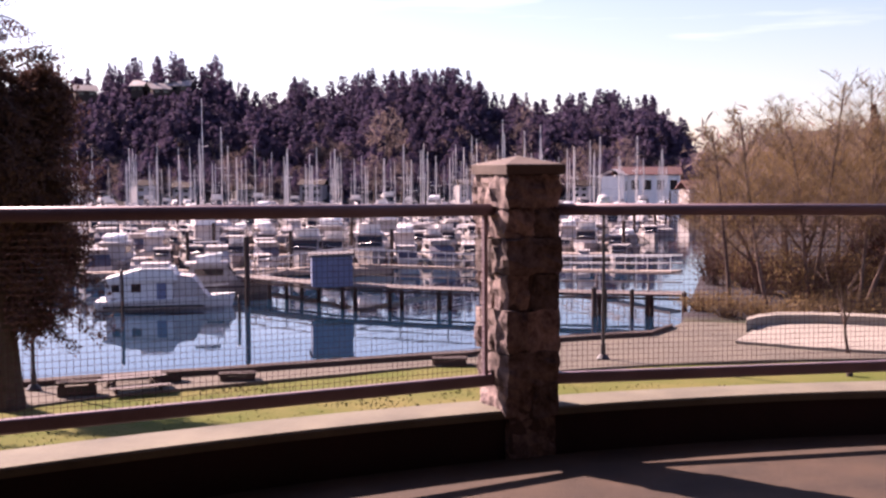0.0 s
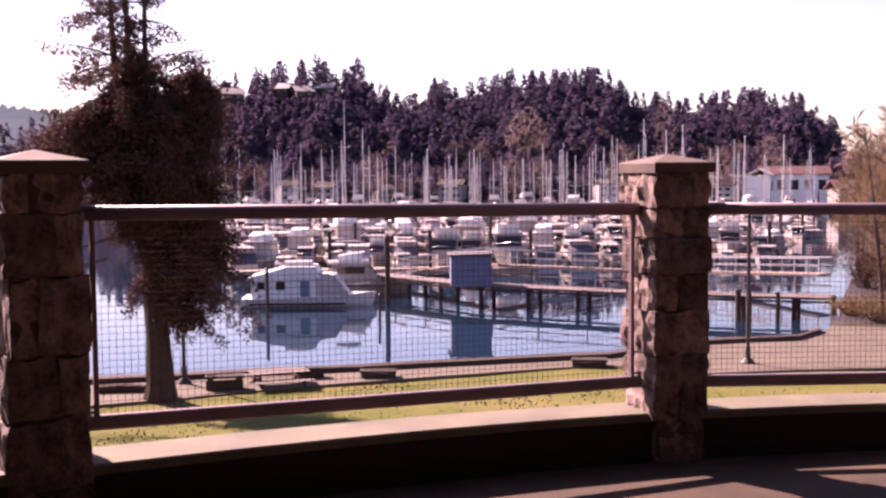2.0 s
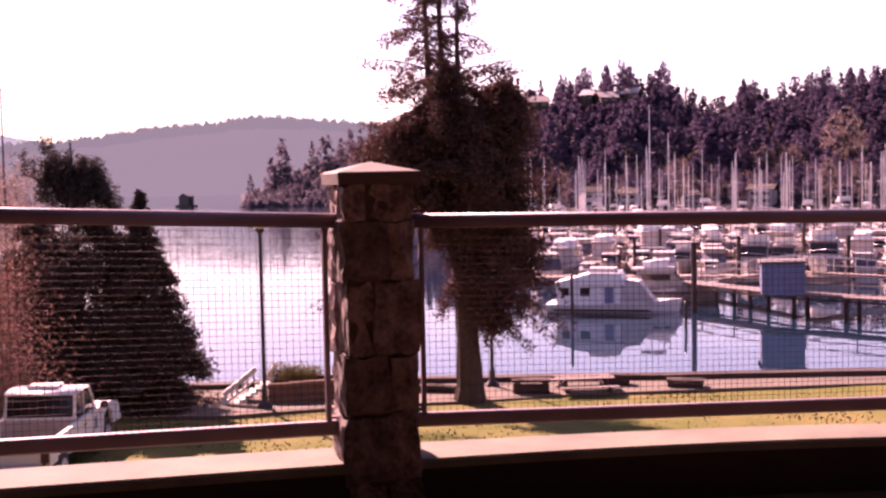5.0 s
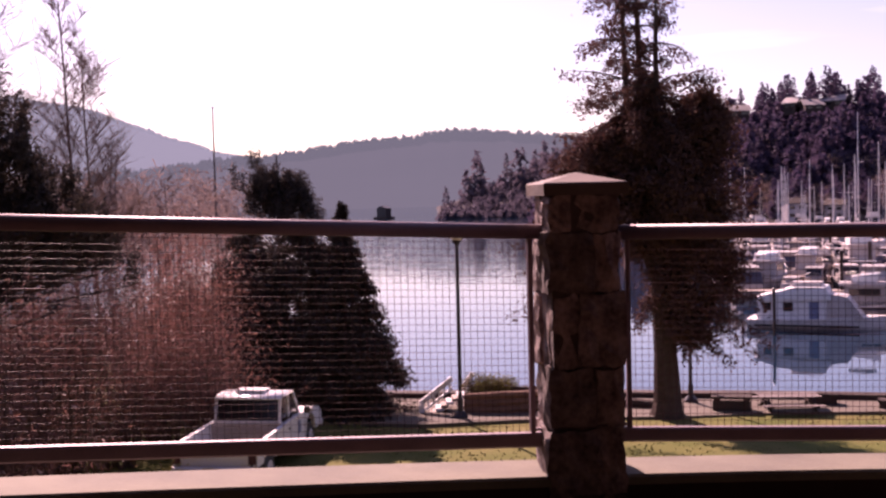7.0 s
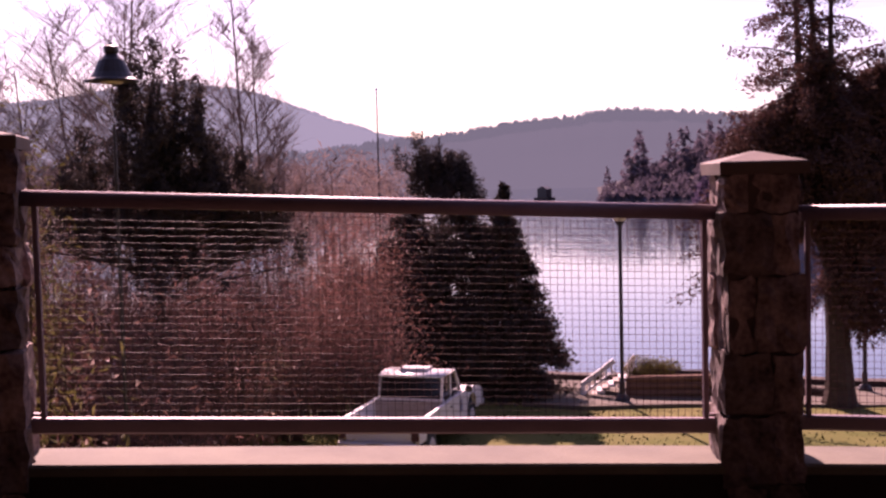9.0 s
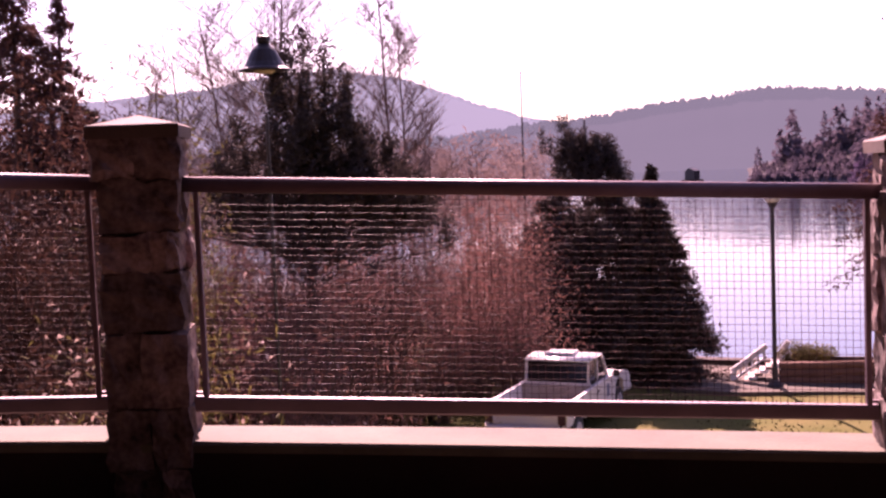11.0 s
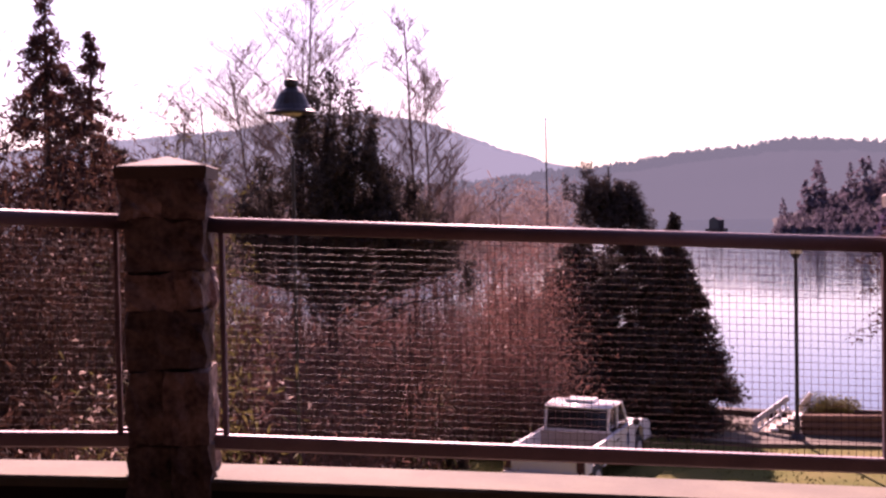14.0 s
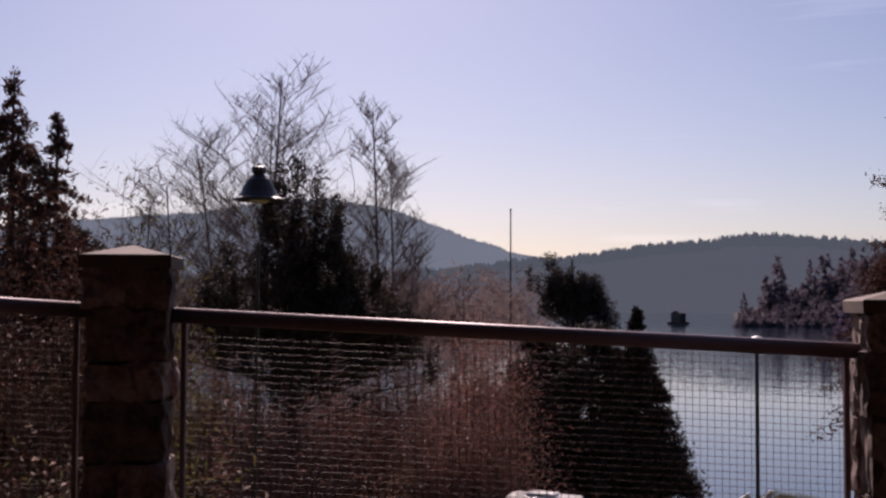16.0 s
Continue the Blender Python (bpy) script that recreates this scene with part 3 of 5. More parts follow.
shore_az = [a * 0.5 for a in range(-27, 92)]
strip("seawall", [[at(a, along(SHORE, a) - 0.2, GROUND - 0.2), at(a, along(SHORE, a) - 0.2, GROUND + 0.2), at(a, along(SHORE, a) + 0.25, GROUND + 0.2), at(a, along(SHORE, a) + 0.3, WATER - 1)] for a in shore_az if a < 46 and a > -12], TIMBER, "dark timber bulkhead along the water's edge", "seawall")
INNER = [(-32, 37), (-21, 34.9), (-6, 31.1), (-1, 32.0), (5, 30.6), (10, 29.7), (20, 28.2), (33, 27.4), (36, 27.8)]
vs = []
for a in [q * 1.0 for q in range(-32, 37)]:
    outer = min(along(SHORE, a) - 0.22, 41.5)
    vs += [tuple(at(a, along(INNER, a), GROUND + 0.07)), tuple(at(a, max(outer, along(INNER, a) + 0.3), GROUND + 0.07)),
           tuple(at(a, along(INNER, a), GROUND - 0.1)), tuple(at(a, max(outer, along(INNER, a) + 0.3), GROUND - 0.1))]
fs = []
for i in range(68):
    k = 4 * i
    fs += [(k, k + 1, k + 5, k + 4), (k + 2, k, k + 4, k + 6), (k + 1, k + 3, k + 7, k + 5)]
tagged(raw("path", vs, fs, ASPHALT), "sunlit grey waterfront path along the bulkhead", "path", kind="structure")


# ---- trees near by ----
def branch(bm, rng, p, d, length, r, level, tips, spread=0.5, up=0.15, kids=4, sides=5):
    """A limb and its side limbs, tapering; tips gathers the ends."""
    pts, rad = [p.copy()], [r]
    q = p.copy()
    steps = 4
    for i in range(steps):
        d = (d + Vector((rng.gauss(0, 0.11), rng.gauss(0, 0.11), rng.gauss(0, 0.08) + up * 0.25))).normalized()
        q = q + d * (length / steps)
        pts.append(q.copy())
        rad.append(r * (1 - 0.8 * (i + 1) / steps) + 0.0045)
    tube(bm[min(level, 1) if level < 2 else 2] if isinstance(bm, list) else bm, pts, rad, sides if level > 1 else 3, cap=False)
    tips.append((q.copy(), level))
    if level == 0:
        return
    for k in range(kids):
        f = rng.uniform(0.3, 1.0)
        i = min(steps - 1, int(f * steps))
        base = pts[i].lerp(pts[i + 1], f * steps - i if f < 1 else 1.0)
        side = Vector((rng.gauss(0, 1), rng.gauss(0, 1), rng.gauss(0, 0.35))).normalized()
        nd = (d * (1 - spread) + side * spread + Vector((0, 0, up))).normalized()
        branch(bm, rng, base, nd, length * rng.uniform(0.38, 0.62), rad[i] * 0.55, level - 1, tips, spread, up, kids, sides)


def bare_tree(az, d, z, h, label, seed, stems=1, spread=0.42, kids=5, crown=None, crown_n=0, lean=0.05, levels=3, width=1.0, name="bare_tree", size=0.09, base_r=None, wood=None):
    rng = random.Random(seed)
    p = at(az, d, z)
    tree = thing(name, label, "tree", pose(p.x, p.y, p.z))
    bm, tips = [bmesh.new(), bmesh.new(), bmesh.new()], []
    for s in range(stems):
        dirn = Vector((rng.gauss(0, lean), rng.gauss(0, lean), 1)).normalized()
        branch(bm, rng, Vector((rng.uniform(-0.1, 0.1) * (stems > 1), rng.uniform(-0.1, 0.1) * (stems > 1), 0)), dirn, h * rng.uniform(0.72, 0.85), base_r or h * 0.011, levels, tips, spread, 0.14, kids)
    for nm, b in zip(("twig_mass", "limb_mass", "trunk"), bm):
        ob = part(nm, b, wood or TWIG, tree)
        if nm != "trunk":
            ob["kind"] = "stuff"
    if crown is not None:
        g = np.random.default_rng(seed)
        ends = np.array([tuple(t) for t, lv in tips if lv <= 1])
        pts = ends[g.integers(0, len(ends), crown_n)] + g.normal(size=(crown_n, 3)) * np.array([0.2, 0.2, 0.2]) * width
        v, f = scatter(g, pts, size, 0.05)
        raw("crown", v, f, crown, tree)["kind"] = "stuff"
    return tree


def conifer(az, d, z, h, r, label, seed, material=None, n=9000, size=0.09, droop=0.25, base=0.08, power=0.85, name="conifer_tree", ragged=0.35):
    """A trunk with whorled limbs, each limb set with needle tufts."""
    g = np.random.default_rng(seed)
    p = at(az, d, z)
    tree = thing(name, label, "tree", pose(p.x, p.y, p.z))
    bm = bmesh.new()
    tube(bm, [(0, 0, 0), (0.03, 0, h * 0.5), (0, 0.02, h * 0.985)], [h * 0.02 + 0.03, h * 0.012, 0.01], 7)
    limbs = int(60 + h * 30)
    f = np.sort(g.uniform(base, 0.985, limbs))
    ang = g.uniform(0, math.tau, limbs)
    ln = r * (1 - f) ** power / (1 - base) ** power * g.uniform(1 - ragged, 1.08, limbs) + 0.05
    for i in range(0, limbs, 4):
        dx, dy = math.cos(ang[i]), math.sin(ang[i])
        tube(bm, [(0, 0, h * f[i]), (dx * ln[i] * 0.8, dy * ln[i] * 0.8, h * f[i] - droop * ln[i] * 0.6)], [0.018, 0.004], 3, cap=False)
    part("trunk", bm, BARK, tree)
    pick = g.choice(limbs, n, p=ln / ln.sum())
    t = g.uniform(0.12, 1.0, n) ** 0.65
    L = ln[pick] * t
    wob = g.normal(size=(n, 3)) * np.array([0.09, 0.09, 0.07]) * (0.5 + r * 0.35) * np.clip(0.25 + 1.3 * ln[pick] / r, 0, 1)[:, None]
    pts = np.stack([np.cos(ang[pick]) * L, np.sin(ang[pick]) * L, h * f[pick] - droop * L * t], 1) + wob
    v, fc = scatter(g, pts, size, 0.42)
    raw("crown", v, fc, material or SPRUCE, tree)
    return tree


def shrub(az, d, z, w, h, label, seed, material, n=1600, size=0.06, bits=None, name="shrub", twigs=26):
    """Canes from the ground with leaf tufts round their ends; pale bits where it flowers."""
    rng, g = random.Random(seed), np.random.default_rng(seed)
    p = at(az, d, z)
    bush = thing(name, label, "shrub", pose(p.x, p.y, p.z, 0, 0, rng.uniform(0, 360)))
    bm, ends = bmesh.new(), []
    for i in range(twigs):
        a, q = rng.uniform(0, math.tau), rng.uniform(0.1, 1.0)
        top = Vector((math.cos(a) * w * 0.5 * q, math.sin(a) * w * 0.5 * q, h * rng.uniform(0.55, 1.05) * (1 - 0.35 * q * q)))
        mid = top * 0.55 + Vector((rng.gauss(0, 0.1), rng.gauss(0, 0.1), 0.1 * h))
        tube(bm, [(top.x * 0.2, top.y * 0.2, 0), mid, top], [0.016, 0.010, 0.003], 3, cap=False)
        ends += [mid, top, (mid + top) / 2, mid * 0.6]
    part("cane_mass", bm, TWIG, bush)["kind"] = "stuff"
    e = np.array([tuple(q) for q in ends])
    pts = e[g.integers(0, len(e), n)] + np.clip(g.normal(size=(n, 3)), -1.7, 1.7) * np.array([0.13 * w, 0.13 * w, min(0.1 * h, 0.26)])
    pts[:, 2] = np.abs(pts[:, 2])
    v, f = scatter(g, pts, size * 1.25, 0.2)
    raw("leaf_mass", v, f, material, bush)["kind"] = "stuff"
    if bits:
        m2, k, s2 = bits
        pts = e[g.integers(0, len(e), k)] + np.clip(g.normal(size=(k, 3)), -1.6, 1.6) * np.array([0.1 * w, 0.1 * w, min(0.1 * h, 0.25)])
        v, f = scatter(g, pts, s2, 0.7)
        raw("blossom", v, f, m2, bush)["kind"] = "stuff"
    return bush


# the large cedar on the lawn: several stems, a dense skirt and a thin top
def cedar(az, d, z):
    rng, g = random.Random(3), np.random.default_rng(3)
    p = at(az, d, z)
    tree = thing("cedar_tree", "tall backlit cedar with dense lower crown and thin many-stemmed top", "tree", pose(p.x, p.y, p.z, 0, 0, az))
    bm = bmesh.new()
    tube(bm, [(0, 0, -0.1), (0.02, 0, 0.4), (-0.02, 0, 1.6), (-0.1, 0, 3.2)], [0.46, 0.35, 0.28, 0.25], 10)
    stems = [(-0.95, 0.0, 13.0), (-0.6, 0.3, 13.6), (-0.15, -0.2, 11.2), (0.95, 0.2, 8.0)]
    for x, y, h in stems:
        tube(bm, [(-0.1, 0, 2.9), (x * 0.8, y, 5.0), (x, y, h * 0.8), (x + 0.05, y, h)], [0.15, 0.10, 0.06, 0.015], 6)
    tufts = []

    def spray(b0, e0, k, wide, hang):
        """One limb with leaf sprays along its outer part, drooping."""
        mid = b0.lerp(e0, 0.55) + Vector((0, 0, 0.08))
        tube(bm, [b0, mid, e0], [0.035, 0.02, 0.005], 3, cap=False)
        t = g.uniform(0.35, 1.05, k)
        q = np.array(b0)[None] + t[:, None] * (np.array(e0) - np.array(b0))[None] + g.normal(size=(k, 3)) * np.array([wide, wide, wide * 0.6])
        q[:, 2] -= g.uniform(0, hang, k) * t
        tufts.append(q)

    # dense masses: centre, half widths, number of limbs
    for cx, cz, rx, rz, k in ((0.65, 3.7, 1.3, 1.9, 150), (0.25, 5.6, 1.85, 1.45, 190), (-1.7, 6.2, 1.25, 0.85, 80), (-0.6, 4.8, 0.9, 0.9, 45), (1.0, 7.0, 0.75, 1.1, 60), (-0.3, 6.9, 1.0, 0.8, 50)):
        for i in range(k):
            a, u = rng.uniform(0, math.tau), rng.uniform(-1, 1)
            w = math.sqrt(1 - u * u) * rng.uniform(0.6, 1.08)
            e0 = Vector((cx + math.cos(a) * w * rx, math.sin(a) * w * rx * 0.9, cz + u * rz * rng.uniform(0.8, 1.05)))
            x, y, h = stems[3] if cx > 0.5 else stems[rng.choice((0, 1, 2))]
            f = min(1.0, e0.z / 6)
            b0 = Vector((x * f * 0.9, y * f, min(h * 0.97, max(1.8, e0.z + rng.uniform(0.1, 0.7)))))
            spray(b0, e0, rng.randint(150, 250), 0.14, 0.3)
    # thin top: separate limbs with sky between them
    for i in range(105):
        x, y, h = stems[rng.choice((0, 0, 1, 1, 2))]
        zz = rng.uniform(7.0, h)
        reach = 1.75 * (1 - (zz - 7.0) / 13) * rng.choice((0.3, 0.5, 0.7, 0.9, 1.0))
        a = rng.uniform(0, math.tau)
        e0 = Vector((x + math.cos(a) * reach * (1.1 if math.cos(a) < 0 and zz < 9 else 0.9), y + math.sin(a) * reach, zz + rng.uniform(-0.3, 0.25) * reach))
        spray(Vector((x, y, zz)), e0, int(60 + 110 * reach), 0.11, 0.3)
    for bx, bz in ((-3.75, 2.6), (-3.3, 3.1), (-3.4, 3.7), (-3.6, 4.3), (-3.1, 4.1), (-3.3, 4.8), (-2.9, 5.2), (-2.4, 4.6), (2.15, 1.7), (2.4, 2.0), (2.3, 2.8), (1.5, 1.5), (-0.7, 2.3), (0.5, 1.6), (-2.1, 7.8), (-2.3, 8.5), (-2.4, 7.0), (1.3, 8.2), (1.05, 8.4)):
        spray(Vector((bx * 0.3, -0.1, bz + (0.9 if bz < 6 else -0.3))), Vector((bx, -0.4, bz)), 200, 0.10, 0.25)
    part("trunk", bm, BARK, tree)
    v, f = scatter(g, np.concatenate(tufts), 0.062, 0.45)
    raw("crown", v, f, CEDAR, tree)
    return tree


cedar(20.75, 28.4, GROUND)

conifer(36.7, 29.6, GROUND, 5.5, 2.0, "dark pyramid-shaped spruce at the lawn's edge, in shade", 21, n=70000, size=0.07, base=0.0, power=1.12, ragged=0.14, droop=0.14)
conifer(38.9, 30.6, GROUND, 5.05, 2.0, "dark broad conifer beside the spruce, in shade", 22, n=60000, size=0.075, base=0.03, power=0.34, ragged=0.3)
conifer(41.3, 31.5, GROUND, 4.75, 1.7, "dark low conifer behind the parked truck", 23, n=42000, size=0.075, base=0.03, power=0.4)


def pine(az, d, z, h, low, r, label, seed, lobes, name="pine_tree", n=150):
    """A trunk and a broken crown of upright needle candles."""
    rng, g = random.Random(seed), np.random.default_rng(seed)
    p = at(az, d, z)
    tree = thing(name, label, "tree", pose(p.x, p.y, p.z, 0, 0, az))
    bm, tufts = bmesh.new(), []
    tube(bm, [(0, 0, 0), (0.05, 0, h * 0.5), (0, 0, h * 0.95)], [0.14, 0.10, 0.03], 7)
    for cx, top, k in lobes:
        for i in range(k):
            x, y = cx + rng.gauss(0, r * 0.42), rng.gauss(0, r * 0.45)
            hi = low + (top - low) * (1 - min(1, abs(x - cx) / (r * 1.4)) ** 2 * 0.75) * rng.uniform(0.55, 1.0)
            lo = max(low, hi - rng.uniform(0.5, 1.0))
            tube(bm, [(x * 0.4, y * 0.4, lo - 0.3), (x, y, lo), (x * 1.03, y, hi)], [0.03, 0.018, 0.006], 3, cap=False)
            q = np.stack([np.full(n, x), np.full(n, y), g.uniform(lo, hi, n)], 1) + g.normal(size=(n, 3)) * np.array([0.10, 0.10, 0.05])
            tufts.append(q)
    part("trunk", bm, BARK, tree)
    v, f = scatter(g, np.concatenate(tufts), 0.085, 0.3)
    raw("crown", v, f, SPRUCE, tree)
    return tree


pine(39.8, 42.0, GROUND - 0.1, 7.6, 4.6, 0.72, "dark pine with upright tufts above the conifers", 31, [(-0.5, 6.9, 34), (0.05, 7.0, 44), (0.6, 6.8, 34), (1.1, 6.0, 12), (-0.95, 7.9, 3), (-0.7, 7.5, 3)])
pine(53.8, 23.0, GROUND - 0.1, 8.0, 3.1, 1.15, "dark columnar pine in front of bare trees", 32, [(-0.5, 8.2, 24), (0.05, 8.6, 24), (0.6, 7.9, 26), (1.15, 7.0, 26), (-1.1, 6.5, 18), (1.7, 6.2, 16), (0.0, 6.0, 20), (0.7, 5.8, 20)], n=190)

# bare trees against the sky
def slender_tree(az, d, z, h, reach, label, seed, stems=1, lean=0.03, low=0.22, limbs=26, rise=0.9, r=0.07, fine_wood=None):
    """Straight leaders, limbs that ascend from them, each limb with twigs and twiglets."""
    rng = random.Random(seed)
    p = at(az, d, z)
    tree = thing("bare_tree", label, "tree", pose(p.x, p.y, p.z, 0, 0, az))
    trunk, limb, twig, fine = bmesh.new(), bmesh.new(), bmesh.new(), []

    def shoot(bm, a, dirn, length, r0, steps=3, wob=0.07, sides=3):
        pts, q = [a.copy()], a.copy()
        for i in range(steps):
            dirn = (dirn + Vector((rng.gauss(0, wob), rng.gauss(0, wob), rng.gauss(0.04, wob * 0.6)))).normalized()
            q = q + dirn * (length / steps)
            pts.append(q.copy())
        tube(bm, pts, [r0 * (1 - 0.75 * i / steps) + 0.003 for i in range(steps + 1)], sides, cap=False)
        return pts, dirn

    def along_pts(pts, f):
        i = min(len(pts) - 2, int(f * (len(pts) - 1)))
        return pts[i].lerp(pts[i + 1], f * (len(pts) - 1) - i)

    def aside(dirn, up):
        side = Vector((rng.gauss(0, 1), rng.gauss(0, 1), 0)).normalized()
        return (dirn * 0.5 + side + Vector((0, 0, up))).normalized()

    for s in range(stems):
        dirn = Vector((rng.gauss(0, lean), rng.gauss(0, lean), 1)).normalized()
        hh = h * (1.0 if s == 0 else rng.uniform(0.7, 1.0))
        main, _ = shoot(trunk, Vector((0.15 * s * (-1) ** s, 0, 0)), dirn, hh, r * (0.8 if s else 1.0), 6, 0.03, 6)
        for k in range(limbs):
            f = low + (0.98 - low) * (k + rng.random()) / limbs
            ln = reach * (1.12 - f) ** 0.7 * rng.uniform(0.6, 1.15)
            a, d1 = shoot(limb, along_pts(main, f), aside(Vector((0, 0, 1)), rise * 0.6), ln, 0.014 * (1.2 - f) + 0.005)
            for m in range(9):
                b, d2 = shoot(twig, along_pts(a, rng.uniform(0.25, 1.0)), aside(d1 * 1.6, rise * 0.35), ln * rng.uniform(0.25, 0.55), 0.007)
                for o in range(9):
                    q = along_pts(b, rng.uniform(0.1, 1.0))
                    e = aside(d2 * 1.5, rise * 0.35) * (ln * rng.uniform(0.1, 0.32))
                    w = Vector((rng.gauss(0, 1), rng.gauss(0, 1), 0.3)).normalized() * 0.0065
                    fine += [q - w, q + w, q + e]
    raw("twiglet_mass", [tuple(q) for q in fine], [(i, i + 1, i + 2) for i in range(0, len(fine), 3)], fine_wood or FINETWIG, tree)["kind"] = "stuff"
    for nm, b in (("trunk", trunk), ("limb_mass", limb), ("twig_mass", twig)):
        ob = part(nm, b, FINETWIG if nm == "twig_mass" else TWIG, tree)
        if nm != "trunk":
            ob["kind"] = "stuff"
    return tree


slender_tree(49.5, 36, GROUND, 11.6, 3.3, "tall slender bare tree against the bright sky", 41, 1, 0.015, 0.2, 64, 0.75)
slender_tree(48.4, 38, GROUND, 10.4, 2.6, "slender bare tree with fine upright twigs", 42, 1, 0.02, 0.25, 50, 0.8, r=0.06)
slender_tree(47.6, 39, GROUND, 7.6, 1.6, "small bare tree with a loose crown", 47, 2, 0.06, 0.15, 22, r=0.045)
slender_tree(55.9, 34, GROUND, 12.0, 5.2, "wide-spreading bare tree with many stems", 43, 3, 0.05, 0.3, 34, 0.55, 0.07)
slender_tree(58.3, 30, GROUND, 8.6, 3.4, "low bare tree with crooked limbs", 44, 3, 0.14, 0.2, 24, 0.5, 0.055)
slender_tree(60.6, 31, GROUND, 8.0, 2.0, "thin bare tree beside taller conifers", 48, 2, 0.1, 0.25, 18, 0.7, 0.05)
slender_tree(45.2, 41, GROUND, 6.4, 1.5, "small bare tree among scrub", 45, 2, 0.08, 0.15, 20, 0.8, 0.04)
slender_tree(72.5, 28, GROUND, 9.6, 2.2, "bare tree beside tall conifers", 46, 2, 0.08, 0.2, 22, 0.8, 0.07)

# tall conifers and flowering brush at the left end of the terrace
conifer(67.0, 24, GROUND, 10.2, 3.6, "tall drooping conifer, backlit, beside the brush", 51, n=46000, size=0.075, droop=0.4, power=1.05, ragged=0.6, material=CEDAR)
conifer(65.0, 25, GROUND, 9.6, 3.0, "slim drooping conifer with ragged outline", 52, n=36000, size=0.075, droop=0.4, power=1.1, ragged=0.65, material=CEDAR)
conifer(63.9, 26, GROUND, 7.2, 2.6, "low bushy conifer among taller ones", 53, n=30000, size=0.085, droop=0.1, power=0.6, ragged=0.5, material=SPRUCE)
conifer(70.9, 21, GROUND, 9.2, 1.8, "conifer with upswept ragged branches", 54, n=24000, size=0.085, droop=-0.5, power=0.8, ragged=0.6, material=CEDAR)

BR = "dense dry brown brush with red canes behind the fence"
rng = random.Random(77)
for i in range(34):
    a = 43 + 18.5 * (i % 17) / 16 + rng.uniform(-0.5, 0.5)
    far = i >= 17
    d = (rng.uniform(29.5, 32) if far else rng.uniform(24.5, 27)) if a < 53 else (rng.uniform(22, 26) if far else rng.uniform(16.5, 20))
    h = (EYE - d * rng.uniform(0.008, 0.03)) - GROUND if far else rng.uniform(2.9, 4.3)
    w = rng.uniform(2.4, 3.2)
    shrub(a, d, GROUND - 0.1, w, h, BR, 100 + i, BRUSH, 4200, 0.048, (BLOSSOM, rng.randint(15, 70), 0.05), "brush", 40)
for i, a in enumerate((50.0, 51.4, 52.9, 54.2, 55.7, 57.0)):
    shrub(a, 20.6 + 0.5 * (i % 2), GROUND - 0.1, 2.3, 4.55 - 0.35 * (i % 3), "tall dry brush in front of the dark pine", 260 + i, BRUSH if i % 3 else SHADEBRUSH, 4200, 0.045, (BLOSSOM, 50, 0.045), "brush", 40)
for i, a in enumerate((41.2, 42.4, 43.6, 44.8)):
    shrub(a, 35 + i % 2, GROUND - 0.1, 2.6, 4.6 - 0.2 * (i % 2), "tall tangled thicket behind the conifers", 180 + i, BRUSH, 2600, 0.08, None, "brush", 40)
for i in range(16):
    a = 60.5 + 12.5 * (i % 8) / 7 + rng.uniform(-0.6, 0.6)
    far = i >= 8
    d = rng.uniform(16, 18.5) if far else rng.uniform(11.0, 13.5)
    h = (EYE + d * rng.uniform(0.05, 0.15) - GROUND) if far else rng.uniform(3.4, 4.6)
    shrub(a, d, GROUND - 0.3, rng.uniform(2.0, 2.6), h, "tangled leafy brush with pale catkins beside the terrace", 200 + i, SHADEBRUSH if i % 8 else GREENS, 4800, 0.055, (BLOSSOM, rng.randint(60, 220), 0.035), "brush", 46)
shrub(65.6, 10.0, GROUND - 0.2, 1.5, 4.3, "bush covered in pale blossom close to the fence", 231, GREENS, 1500, 0.04, (BLOSSOM, 1100, 0.035), "blossom_bush", 40)
for i, (a, d) in enumerate(((57.5, 9.0), (55.9, 10.5), (52.5, 13.0), (49, 16), (46, 18))):
    shrub(a, d, -2.6 if d < 10 else GROUND, 1.3, 1.3 if d < 10 else 1.5, "yellow-green shrub growing below the parapet wall", 240 + i, GREENS, 1500, 0.035, None, "shrub", 20)

# willows and woods on the bank beyond the path
WL = "yellow-brown bare willow with a haze of fine twigs"
for i, (a, d, h, s) in enumerate(((-14.2, 47, 7.6, 1), (-16.0, 45, 8.2, 1), (-18.0, 50, 9.6, 2), (-20.3, 47, 9.0, 2), (-22.6, 46, 9.2, 1), (-13.2, 62, 7.4, 2), (-16.8, 60, 9.4, 2), (-20.8, 62, 10.4, 2), (-24.5, 50, 9.5, 2))):
    slender_tree(a, d, GROUND, h * 0.93, h * 0.36, WL, 300 + i, s, 0.14, 0.22, 40, 0.6, 0.09, WILLOW)
for i, (a, d, h) in enumerate(((-15.6, 52, 7.6), (-17.2, 54, 8.8), (-19.0, 55, 9.4), (-21.5, 53, 9.2), (-24, 56, 9.6))):
    bare_tree(a, d, GROUND, h * 0.7, WL, 320 + i, 2, 0.55, 6, WILLOW, 11000, 0.12, 3, 2.6, "willow_tree", 0.16, base_r=0.12)
conifer(-20.6, 58, GROUND, 8.6, 1.5, "dull red-brown conifer among bare trees", 331, n=5000, size=0.16, power=0.9, material=CEDAR)
for i in range(9):
    a = -12.9 - i * 1.25
    shrub(a, rng.uniform(42.5, 46), GROUND - 0.1, rng.uniform(2.0, 3.0), rng.uniform(0.6, 1.3), "dry tawny brush on the bank under willows", 340 + i, WILLOW, 900, 0.07, None, "brush", 60)
